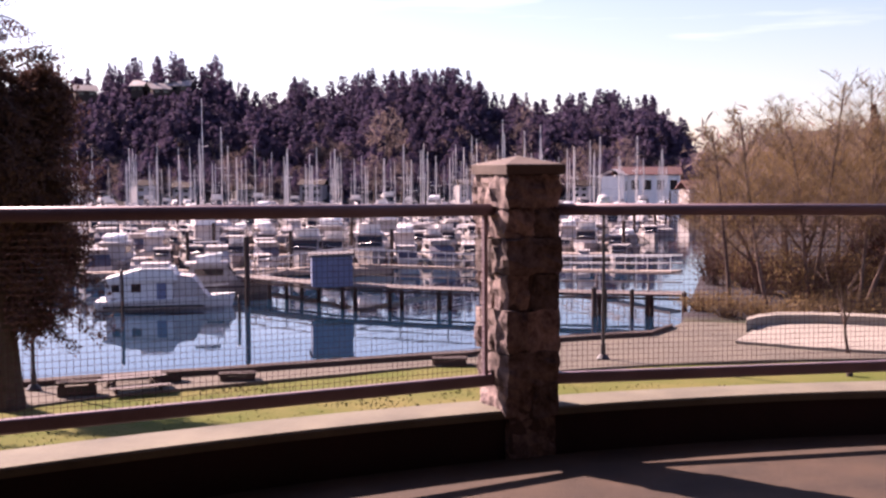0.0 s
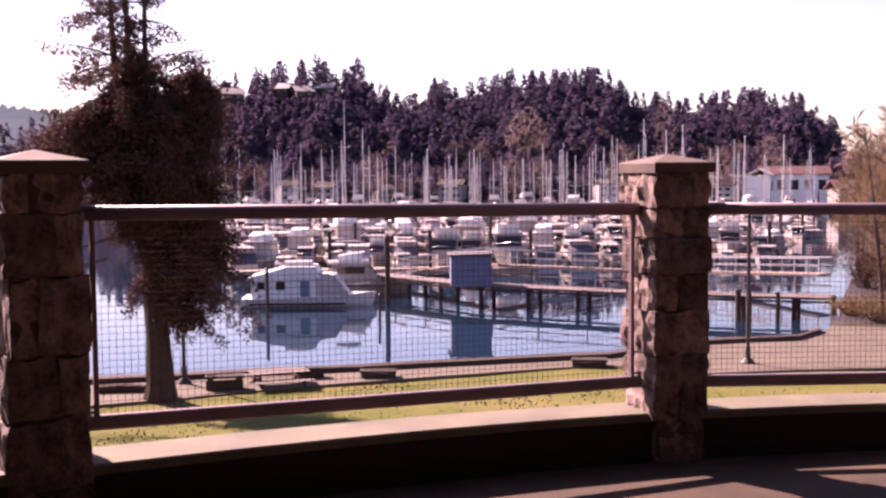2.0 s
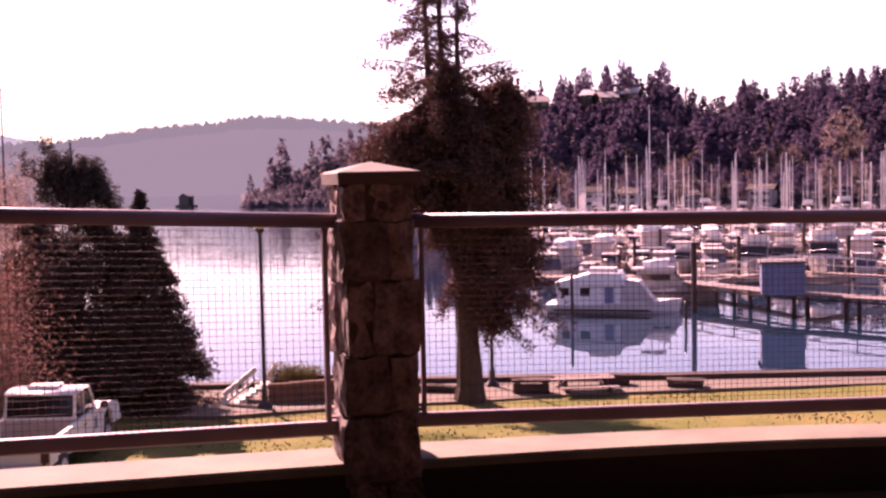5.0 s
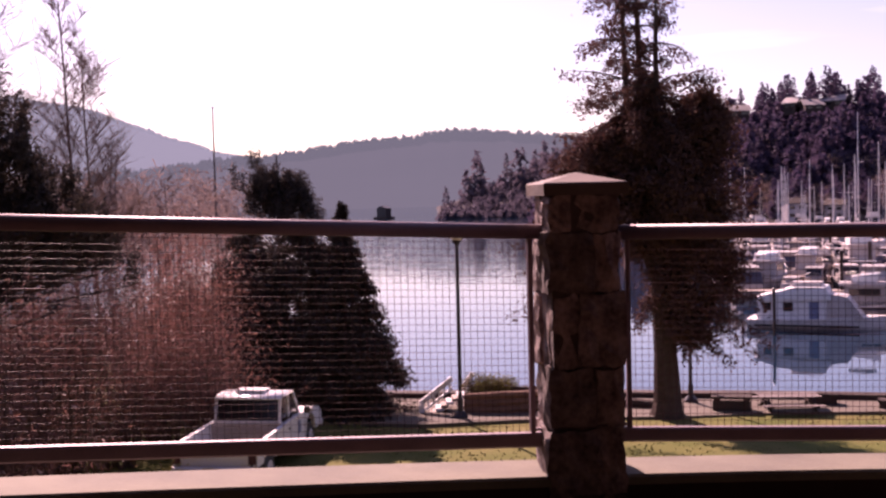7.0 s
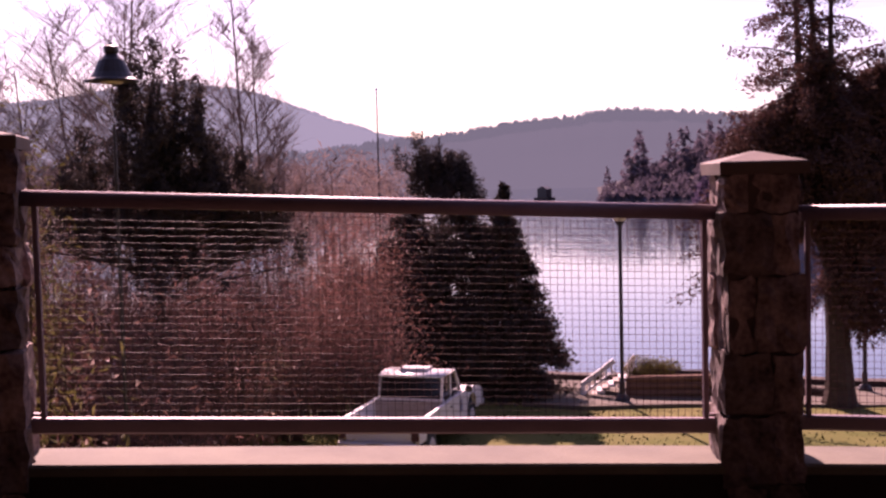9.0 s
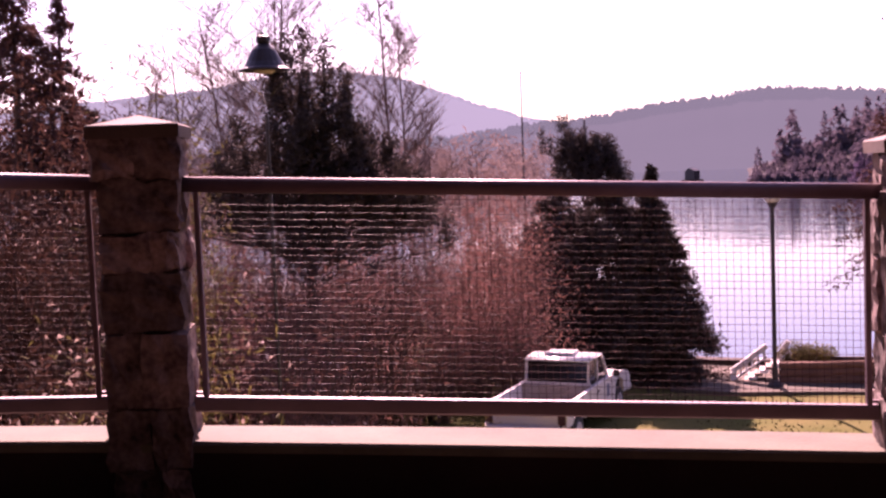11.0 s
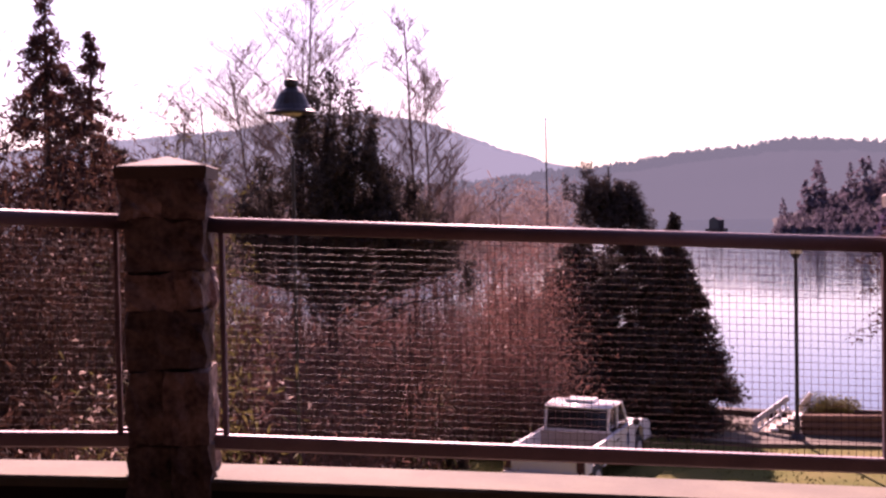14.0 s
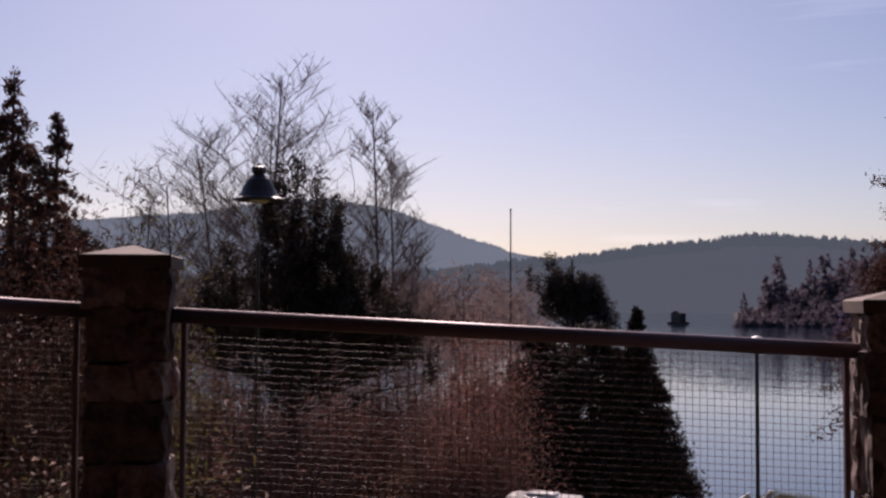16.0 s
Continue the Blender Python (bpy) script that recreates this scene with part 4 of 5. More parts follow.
for i in range(16):
    a = -13.4 - i * 0.8
    shrub(a, rng.uniform(49, 58), GROUND - 0.1, rng.uniform(2.8, 3.8), rng.uniform(1.6, 2.8), "tangled brown thicket under bare willows", 360 + i, WILLOW if i % 3 else SHADEBRUSH, 1500, 0.09, None, "brush", 60)
g2 = np.random.default_rng(9)
grove("bank_woods", [(tuple(at(a, d, GROUND - 1)), h, h * 0.3) for a, d, h in zip(g2.uniform(-27, -13.4, 110), g2.uniform(70, 190, 110), g2.uniform(7, 12, 110))], BARE, "greyish bare woods behind the willows", "bare", 8)
grove("scrub_woods", [(tuple(at(a, d, GROUND - 1)), h, h * 0.2) for a, d, h in zip(g2.uniform(41.5, 64, 330), g2.uniform(75, 150, 330), g2.uniform(5.5, 10.2, 330))], BARE, "grey-brown bare scrub on the far slope", "bare", 9)


# ---- harbour: pier, piles, boats ----
def run(name, bm, a, b, w, h):
    """A straight beam from a to b."""
    a, b = Vector(a), Vector(b)
    u = b - a
    m = Matrix.Translation((a + b) / 2) @ u.to_track_quat("X", "Z").to_matrix().to_4x4()
    return box(bm, 0, 0, 0, u.length, w, h, 0, m)


PIERWOOD = mat("pier_plank", (0.17, 0.135, 0.125), (0.11, 0.085, 0.08), 3, 0.9, 0.3, 25)
DECK = WATER + 1.1
PIER = [at(10.2, 76, DECK), at(5.5, 69, DECK), at(-1.7, 65.0, DECK), at(-11.9, 63.8, DECK)]
pier = thing("pier", "weathered timber pier on dark piles above calm water", "pier")
for p, q in zip(PIER, PIER[1:]):
    u = (q - p).normalized()
    side = Vector((-u.y, u.x, 0))
    part("deck", run("", bmesh.new(), p, q, 1.7, 0.10), PIERWOOD, pier)
    for s in (-0.82, 0.82):
        off = side * s + Vector((0, 0, -0.2))
        part("beam", run("", bmesh.new(), p + off, q + off, 0.14, 0.11), TIMBER, pier)
    k = max(2, int((q - p).length / 2.6))
    for i in range(k):
        c = p.lerp(q, (i + 0.35) / k)
        for s in (-0.62, 0.62):
            b = c + side * s + u * (0.18 if s > 0 else 0)
            part("pier_leg", tube(bmesh.new(), [(b.x, b.y, WATER - 1.2), (b.x, b.y, DECK - 0.07)], 0.125, 7), TIMBER, pier)
        b = c + side * 0.75
        part("rail_post", box(bmesh.new(), b.x, b.y, DECK + 0.55, 0.08, 0.08, 1.0), PALEWOOD, pier)
    for z in (0.55, 1.03):
        off = side * 0.75 + Vector((0, 0, z))
        part("handrail", run("", bmesh.new(), p + off, q + off, 0.06, 0.07), PALEWOOD, pier)


def pile(az, d, top, r):
    p = at(az, d, WATER)
    ob = thing("mooring_pile", "dark timber mooring pile standing in the water", "pile", pose(p.x, p.y, p.z), "mooring piles")
    part("shaft", tube(bmesh.new(), [(0, 0, -1.2), (0.02, 0, top * 0.5), (0, 0, top)], [r * 1.1, r, r * 0.95], 9), TIMBER, ob)
    part("cap", tube(bmesh.new(), [(0, 0, top), (0, 0, top + 0.06), (0, 0, top + 0.14)], [r * 1.05, r * 1.02, 0.02], 9), BLACK, ob)


for az, d, top, r in ((9.65, 68, 4.0, 0.16), (10.05, 61.4, 1.25, 0.08), (15.6, 64.5, 2.5, 0.09), (-7.6, 62, 1.5, 0.15), (-8.1, 62.2, 1.45, 0.15), (-9.45, 62, 1.4, 0.12), (-12.0, 60, 1.5, 0.15)):
    pile(az, d, top, r)

shed = thing("pier_shed", "small blue-grey boxy shed standing on the pier", "shed", Matrix.Translation(at(5.5, 68.0, DECK + 0.06)) @ pose(0, 0, 0, 0, 0, 9) @ Matrix.Scale(1.15, 4))
bm = bmesh.new()
box(bm, 0, 0, 0.76, 2.05, 1.9, 1.52)
part("wall", bm, BLUE, shed)
part("roof", prism(bmesh.new(), [(-1.14, 1.53), (1.14, 1.58), (1.14, 1.68), (-1.14, 1.63)], -1.06, 1.06), ROOFGREY, shed, "flat grey roof with overhanging edge")
for x in (-1.0, -0.5, 0.0, 0.5, 1.0):
    part("batten", box(bmesh.new(), x, -0.965, 0.76, 0.05, 0.025, 1.5), BLUE, shed)

# gangway and long float behind the pier
for a0, d0, a1, d1, z0, z1 in ((9.6, 82, 4.6, 79, WATER + 0.5, WATER + 1.6), (4.4, 77, -3.0, 85, WATER + 1.6, WATER + 0.5), (-3.4, 85, -11.6, 75, WATER + 0.5, WATER + 1.3)):
    gang = thing("gangway", "pale metal gangway with slim railings", "gangway")
    p, q = at(a0, d0, z0), at(a1, d1, z1)
    part("walkway", run("", bmesh.new(), p, q, 1.3, 0.14), PALEWOOD, gang)
    for s in (-0.6, 0.6):
        u = (q - p).normalized()
        off = Vector((-u.y, u.x, 0)) * s
        part("top_chord", run("", bmesh.new(), p + off + Vector((0, 0, 1.05)), q + off + Vector((0, 0, 1.05)), 0.07, 0.09), ALLOY, gang)
        part("mid_rail", run("", bmesh.new(), p + off + Vector((0, 0, 0.55)), q + off + Vector((0, 0, 0.55)), 0.04, 0.05), ALLOY, gang)
        for i in range(8):
            c = p.lerp(q, (i + 0.5) / 8) + off
            part("stanchion", box(bmesh.new(), c.x, c.y, c.z + 0.54, 0.06, 0.06, 1.0), ALLOY, gang)


def hull_mesh(L, B, H, sheer=0.25):
    """A boat's hull: sections from transom to stem, with flared sides and a rising sheer."""
    bm = bmesh.new()
    secs = []
    for i in range(8):
        f = i / 7
        w = B / 2 * (1 - max(0, (f - 0.45) / 0.55) ** 2.2) + 0.02
        top = H * (1 + sheer * f * f)
        x = -L / 2 + L * f
        secs.append([bm.verts.new((x + (0.06 * L * f if z > 0.5 else 0) * 0.6, y * w, zz)) for y, zz, z in
                     ((1.0, top, 1), (0.86, H * 0.35, 0.4), (0.55, -0.25, 0), (-0.55, -0.25, 0), (-0.86, H * 0.35, 0.4), (-1.0, top, 1))])
    for a, b in zip(secs, secs[1:]):
        for j in range(6):
            bm.faces.new((a[j], a[(j + 1) % 6], b[(j + 1) % 6], b[j]))
    bm.faces.new(secs[0][::-1]), bm.faces.new(secs[-1])
    return bm


def sailboat(L, mast, label, cover):
    b = thing("sailboat", label, "boat", None, "moored boats")
    part("hull", hull_mesh(L, L * 0.3, L * 0.105), OFFWHITE, b)
    bm = prism(bmesh.new(), [(-0.22 * L, L * 0.10), (0.18 * L, L * 0.11), (0.12 * L, L * 0.165), (-0.2 * L, L * 0.165)], -L * 0.09, L * 0.09)
    cab = part("cabin", bm, OFFWHITE, b)
    for s in (-1, 1):
        part("window_strip", box(bmesh.new(), -0.03 * L, s * (L * 0.09 + 0.012), L * 0.14, 0.24 * L, 0.02, 0.2), GLASSDARK, cab)
    for s in (-1, 1):
        part("hull_stripe", box(bmesh.new(), -0.08 * L, s * L * 0.149, L * 0.075, 0.72 * L, 0.03, 0.16), cover, b)
    part("mast", tube(bmesh.new(), [(0.06 * L, 0, L * 0.1), (0.06 * L, 0, mast)], [0.085, 0.055], 6), ALLOY, b)
    part("boom", tube(bmesh.new(), [(0.05 * L, 0, L * 0.24), (-0.38 * L, 0, L * 0.23)], 0.06, 5), ALLOY, b)
    part("sail_cover", tube(bmesh.new(), [(0.04 * L, 0, L * 0.265), (-0.15 * L, 0, L * 0.27), (-0.37 * L, 0, L * 0.25)], [0.16, 0.2, 0.1], 7), cover, b)
    for s in (-1, 1):
        part("spreader", tube(bmesh.new(), [(0.06 * L, 0, mast * 0.62), (0.05 * L, s * 0.75, mast * 0.63)], 0.035, 4), ALLOY, b)
    for e in ((0.54 * L, 0, L * 0.13), (-0.49 * L, 0, L * 0.11)):
        part("stay", tube(bmesh.new(), [e, (0.06 * L, 0, mast * 0.98)], 0.016, 3), ALLOY, b)
    return b


def motorboat(L, label, fly, cover):
    b = thing("motorboat", label, "boat", None, "moored boats")
    part("hull", hull_mesh(L, L * 0.34, L * 0.13, 0.45), OFFWHITE, b)
    bm = prism(bmesh.new(), [(-0.30 * L, L * 0.12), (0.20 * L, L * 0.13), (0.06 * L, L * 0.30), (-0.28 * L, L * 0.30)], -L * 0.13, L * 0.13)
    cab = part("cabin", bm, OFFWHITE, b)
    for s in (-1, 1):
        part("side_window", box(bmesh.new(), -0.1 * L, s * (L * 0.13 + 0.012), L * 0.235, 0.28 * L, 0.02, L * 0.065), GLASSDARK, cab)
    part("windscreen", prism(bmesh.new(), [(0.155 * L, L * 0.195), (0.165 * L, L * 0.20), (0.09 * L, L * 0.29), (0.08 * L, L * 0.285)], -L * 0.12, L * 0.12), GLASSDARK, cab)
    for s in (-1, 1):
        part("hull_stripe", box(bmesh.new(), -0.1 * L, s * L * 0.166, L * 0.085, 0.7 * L, 0.03, 0.2), CANVAS, b)
    part("cockpit_well", box(bmesh.new(), -0.42 * L, 0, L * 0.13, 0.13 * L, L * 0.24, 0.06), GLASSDARK, b)
    part("cabin_roof", box(bmesh.new(), -0.12 * L, 0, L * 0.31, 0.42 * L, L * 0.29, L * 0.022, 0.03), OFFWHITE, b)
    if fly:
        part("flybridge", prism(bmesh.new(), [(-0.22 * L, L * 0.32), (0.0, L * 0.32), (0.04 * L, L * 0.41), (-0.22 * L, L * 0.38)], -L * 0.11, L * 0.11), WHITE, b)
        part("bimini", box(bmesh.new(), -0.12 * L, 0, L * 0.52, 0.25 * L, L * 0.24, 0.05), cover, b)
        for x in (-0.22, -0.02):
            for s in (-1, 1):
                part("bimini_pole", tube(bmesh.new(), [(x * L, s * L * 0.1, L * 0.38), (x * L, s * L * 0.11, L * 0.52)], 0.025, 4), ALLOY, b)
    else:
        part("cockpit_cover", prism(bmesh.new(), [(-0.5 * L, L * 0.13), (-0.3 * L, L * 0.13), (-0.29 * L, L * 0.26), (-0.46 * L, L * 0.2)], -L * 0.15, L * 0.15), cover, b)
    for s in (-1, 1):
        part("bow_rail", tube(bmesh.new(), [(0.15 * L, s * L * 0.15, L * 0.22), (0.4 * L, s * L * 0.07, L * 0.245), (0.5 * L, 0, L * 0.26)], 0.02, 4), ALLOY, b)
    return b


MASTERS = [sailboat(9.0, 11.6, "white sailing boat with furled sail under a blue cover", CANVAS),
           sailboat(10.5, 13.2, "white sailing boat with a bare tall alloy mast", OFFWHITE),
           sailboat(8.0, 10.0, "small white sailing boat moored at a float", CANVAS),
           motorboat(8.5, "white cabin cruiser with a blue cockpit cover", False, CANVAS),
           motorboat(10.5, "white motor yacht with a flybridge and bimini", True, CANVAS),
           motorboat(7.2, "small white motor boat with a canvas cover", False, OFFWHITE)]
rng = random.Random(15)
first = set()
ROWS = [(82, 2.5, 17.5), (96, -9.0, 18), (110, -9.5, 18.5), (126, -10.5, 18.5), (142, -11, 19), (160, -11, 19), (180, -11.2, 19), (202, -11.2, 19), (226, -11.2, 19)]
for r, (d, a0, a1) in enumerate(ROWS):
    fl = thing("dock_float", "long grey timber dock float between moored boats", "dock", None, "dock floats")
    k = max(3, int((a1 - a0) / 6))
    for i in range(k):
        p, q = at(a0 + (a1 - a0) * i / k, d + 5.5, WATER + 0.32), at(a0 + (a1 - a0) * (i + 1) / k, d + 5.5, WATER + 0.32)
        part("float_deck", run("", bmesh.new(), p, q, 1.8, 0.45), PALEWOOD, fl)
        part("dock_post", tube(bmesh.new(), [(p.x, p.y, WATER - 1), (p.x, p.y, WATER + 3.4)], 0.15, 6), TIMBER, fl)
    step = 2.7 if d < 150 else 3.6
    a = a0 + 0.3
    while a < a1 - 0.3:
        for sgn in (-1, 1):
            if rng.random() < 0.08 or (d < 90 and sgn < 0):
                continue
            sail = rng.random() < (0.0 if d < 118 else 0.5)
            i = rng.choice((0, 1, 2) if sail else (3, 4, 5))
            s = rng.uniform(0.48, 0.84) if not sail else rng.uniform(0.66, 1.0)
            p = at(a + rng.uniform(-0.15, 0.15), d + 5.5 + sgn * (1.1 + 4.8 * s + rng.uniform(0, 0.9)), WATER)
            m = pose(p.x, p.y, p.z, 0, 0, 90 + a + (0 if rng.random() < 0.5 else 180) + rng.uniform(-14, 14)) @ Matrix.Diagonal((s, s, s * rng.uniform(0.92, 1.08), 1))
            if i not in first:
                first.add(i)
                MASTERS[i].matrix_basis = m
            else:
                c = copy_thing(MASTERS[i], m)
                c.matrix_basis = m
        a += math.degrees(step / d) * rng.uniform(0.9, 1.2)
tall = sailboat(15, 18.2, "large white sailing yacht with the tallest mast", CANVAS)
p = at(11.75, 168, WATER)
tall.matrix_basis = pose(p.x, p.y, p.z, 0, 0, 100)

near = copy_thing(MASTERS[4], Matrix.Identity(4))
p = at(11.0, 75, WATER)
near.matrix_basis = pose(p.x, p.y, p.z, 0, 0, 12) @ Matrix.Scale(0.62, 4)
# the house boat before the first row
hb = thing("houseboat", "white houseboat with a pitched bright roof, moored broadside", "boat", Matrix.Translation(at(13.6, 68.5, WATER)) @ pose(0, 0, 0, 0, 0, 8) @ Matrix.Scale(0.88, 4))
part("hull", hull_mesh(8.6, 3.0, 0.62, 0.5), WHITE, hb)
cab = part("cabin", box(bmesh.new(), -1.5, 0, 1.25, 4.3, 2.5, 1.4, 0.04), WHITE, hb)
part("roof", prism(bmesh.new(), [(-3.95, 1.93), (-3.7, 2.05), (-1.2, 2.72), (0.6, 2.72), (0.95, 1.93)], -1.45, 1.45), WHITE, hb, "pitched white cabin roof in full sun")
part("roof_box", box(bmesh.new(), -0.6, 0, 2.85, 1.9, 1.6, 0.28, 0.05), OFFWHITE, hb)
part("window", box(bmesh.new(), -1.7, -1.262, 1.45, 0.62, 0.03, 0.55), GLASSDARK, cab)
part("window", box(bmesh.new(), -3.0, -1.262, 1.45, 0.5, 0.03, 0.5), GLASSDARK, cab)
part("door", box(bmesh.new(), -0.1, -1.262, 1.2, 0.6, 0.03, 1.15), BLUE, cab)
part("wheelhouse", prism(bmesh.new(), [(0.66, 0.6), (2.9, 0.7), (1.9, 2.1), (0.66, 2.3)], -1.1, 1.1), OFFWHITE, hb)
part("foredeck_rail", tube(bmesh.new(), [(1.6, -1.1, 1.55), (3.2, -0.8, 1.5), (4.2, 0, 1.5)], 0.03, 4), ALLOY, hb)
for x in (1.7, 2.5, 3.4):
    part("stanchion", tube(bmesh.new(), [(x, -1.15 + (x - 1.6) * 0.2, 0.7), (x, -1.1 + (x - 1.6) * 0.2, 1.54)], 0.02, 4), ALLOY, hb)
part("fender_strip", box(bmesh.new(), -0.6, -1.47, 0.25, 6.4, 0.07, 0.12), BLACK, hb)

hut = thing("floating_hut", "small dark float hut far out on the bay", "hut", Matrix.Translation(at(34.55, 440, WATER)) @ Matrix.Scale(1.5, 4))
part("float", box(bmesh.new(), 0, 0, 0.2, 4.5, 3, 0.5), TIMBER, hut)
part("hut_wall", prism(bmesh.new(), [(-1.4, 0.45), (1.4, 0.45), (1.4, 2.6), (0, 3.3), (-1.4, 2.6)], -1.2, 1.2), BLACK, hut)


# ---- houses across the harbour ----
SIDING = mat("pale_siding", (0.34, 0.30, 0.30), (0.22, 0.19, 0.19), 0.4, 0.8, spread=0.5)


def house(az, d, z, w, h, dp, roof, label, turn=0.0, walls=None, floors=1):
    p = at(az, d, z)
    hs = thing("house", label, "house", pose(p.x, p.y, p.z, 0, 0, az + turn))
    wl_ = part("wall", box(bmesh.new(), 0, 0, h / 2 - 1, w, dp, h + 2), walls or OFFWHITE, hs)
    part("roof", prism(bmesh.new(), [(-dp / 2 - 0.5, h), (0, h + dp * 0.26), (dp / 2 + 0.5, h), (dp / 2 + 0.5, h + 0.2), (0, h + dp * 0.26 + 0.22), (-dp / 2 - 0.5, h + 0.2)][::-1], -w / 2 - 0.5, w / 2 + 0.5, pose(0, 0, 0, 0, 0, 90)), roof, hs)
    n_w = max(2, int(w / 2.4))
    for f in range(floors):
        for i in range(n_w):
            x = -w / 2 + w * (i + 0.5) / n_w
            part("window", box(bmesh.new(), x, -dp / 2 - 0.02, (f + 0.55) * h / floors, w / n_w * 0.55, 0.06, h / floors * 0.45), GLASSDARK, hs)
    return hs


house(-10.05, 250, WATER + 1.8, 13.5, 4.6, 6, ROOFRED, "white waterfront building with a long red roof", 6, WHITE)
house(-8.5, 246, WATER + 1.6, 3.5, 4.6, 5, OFFWHITE, "white gabled boathouse at the marina", 80, WHITE)
house(-12.5, 190, GROUND, 4.5, 2.0, 5, ROOFRED, "low red-roofed hut on the bank", 20)
HH = "weathered house among trees on the hill"
for az, d, z, w, h, t in ((17.2, 342, 22.4, 6, 1.3, 10), (12.7, 347, 24.4, 6, 1.4, -12), (13.8, 341, 23.2, 5, 1.2, 15), (14.6, 345, 24.2, 3.5, 1.3, -18)):
    house(az, d, z, w, h, 7, SIDING, HH, t, TIMBER)
HS = "pale house on the far shore behind the masts"
rng = random.Random(4)
for az in (17.6, 14.6, 12.7, 9.9, 6.4, -1.2, -5.4, -7.0):
    house(az, 266 + rng.uniform(0, 8), WATER + 1.0, rng.uniform(3.2, 6), rng.uniform(2.0, 3.6), 4.5, TIMBER, HS, rng.uniform(-25, 25), SIDING, 2)
g3 = np.random.default_rng(14)
for az, d, h, r in ((-4.0, 262, 22.0, 3.0), (-9.1, 258, 13.5, 3.4), (2.76, 296, 15.5, 6.0), (-2.0, 268, 12.0, 4.0), (-6.6, 270, 11.0, 4.0), (3.4, 262, 10.0, 3.0), (2.0, 262, 9.5, 3.0), (10.3, 266, 11, 3.2)):
    p = at(az, d, max(WATER + 0.8, ground_height(az, d)))
    t = thing("shore_tree", "pinkish bare tree on the far shore", "tree", pose(p.x, p.y, p.z))
    part("trunk", tube(bmesh.new(), [(0, 0, -1), (0, 0, h * 0.7)], [0.3, 0.1], 6), TWIG, t)
    v, f = far_tree(g3, "bare", h * 1.15, r)
    v2, f2 = far_tree(g3, "bare", h * 1.1, r * 0.9)
    raw("crown", np.concatenate([v, v2]), np.concatenate([f, f2 + len(v)]), BARE, t)

# ---- flagpole far behind the scrub ----
flag = thing("flagpole", "tall thin bare flagpole", "flagpole", Matrix.Translation(at(42.8, 80, GROUND)))
part("pole", tube(bmesh.new(), [(0, 0, 0), (0, 0, 11.85)], [0.09, 0.045], 8), TWIG, flag)
part("finial", tube(bmesh.new(), [(0, 0, 11.85), (0, 0, 11.95), (0, 0, 12.05)], [0.05, 0.09, 0.02], 8), ALLOY, flag)


# ---- lawn: lamps, benches, stair, planter ----
def park_lamp(az, d, z=GROUND, h=4.35):
    p = at(az, d, z)
    lamp = thing("park_lamp", "slim black park lamp post with a small glass head", "lamp post", pose(p.x, p.y, p.z, 0, 0, az), "park lamps")
    part("pole", tube(bmesh.new(), [(0, 0, 0), (0, 0, 0.5), (0, 0, 0.55), (0, 0, h)], [0.075, 0.07, 0.05, 0.045], 8), BLACK, lamp)
    part("foot", tube(bmesh.new(), [(0, 0, -0.05), (0, 0, 0.1), (0, 0, 0.22)], [0.2, 0.19, 0.1], 10), BLACK, lamp)
    part("collar", tube(bmesh.new(), [(0, 0, h), (0, 0, h + 0.1)], [0.09, 0.11], 8), BLACK, lamp)
    part("globe", tube(bmesh.new(), [(0, 0, h + 0.1), (0, 0, h + 0.2), (0, 0, h + 0.34)], [0.13, 0.2, 0.15], 10), WHITE, lamp, "pale glass globe", True)
    part("lid", tube(bmesh.new(), [(0, 0, h + 0.34), (0, 0, h + 0.40), (0, 0, h + 0.44)], [0.19, 0.12, 0.02], 10), ALLOY, lamp)


park_lamp(31.0, 28.2)
park_lamp(19.6, 30.2)
park_lamp(-8.15, 33.0)


def slab_bench(az, d, w, h, turn=0.0):
    p = at(az, d, GROUND)
    b = thing("bench", "low dark timber bench on the lawn's edge", "bench", pose(p.x, p.y, p.z, 0, 0, az + turn), "low benches")
    for y in (-0.15, 0.0, 0.15):
        part("seat_plank", box(bmesh.new(), 0, y, h - 0.03, w, 0.135, 0.06, 0.008), TIMBER, b)
    for x in (-w * 0.36, w * 0.36):
        part("support", box(bmesh.new(), x, 0, (h - 0.06) / 2, 0.16, 0.36, h - 0.06, 0.01), TIMBER, b)
    part("apron", box(bmesh.new(), 0, -0.19, h / 2 - 0.02, w * 0.94, 0.04, h * 0.62), TIMBER, b)


slab_bench(17.65, 29.2, 0.98, 0.42)
slab_bench(10.05, 30.2, 0.96, 0.26)
slab_bench(-0.5, 32.0, 1.0, 0.26)
slab_bench(13.4, 30.4, 0.7, 0.34)
table = thing("low_table", "low weathered plank table with side seats", "table", Matrix.Translation(at(15.0, 29.6, GROUND)) @ pose(0, 0, 0, 0, 0, 28) @ Matrix.Diagonal((1, 1, 0.55, 1)))
for y in (-0.28, -0.14, 0.0, 0.14, 0.28):
    part("top_plank", box(bmesh.new(), 0, y, 0.72, 1.5, 0.13, 0.04, 0.006), PIERWOOD, table)
for y in (-0.68, 0.68):
    part("seat", box(bmesh.new(), 0, y, 0.43, 1.5, 0.25, 0.04, 0.006), PIERWOOD, table)
for x in (-0.55, 0.55):
    part("crossbar", box(bmesh.new(), x, 0, 0.39, 0.07, 1.5, 0.08), TIMBER, table)
    for s in (-1, 1):
        part("leg", run("", bmesh.new(), (x, s * 0.55, 0), (x, s * 0.22, 0.7), 0.07, 0.1), TIMBER, table)


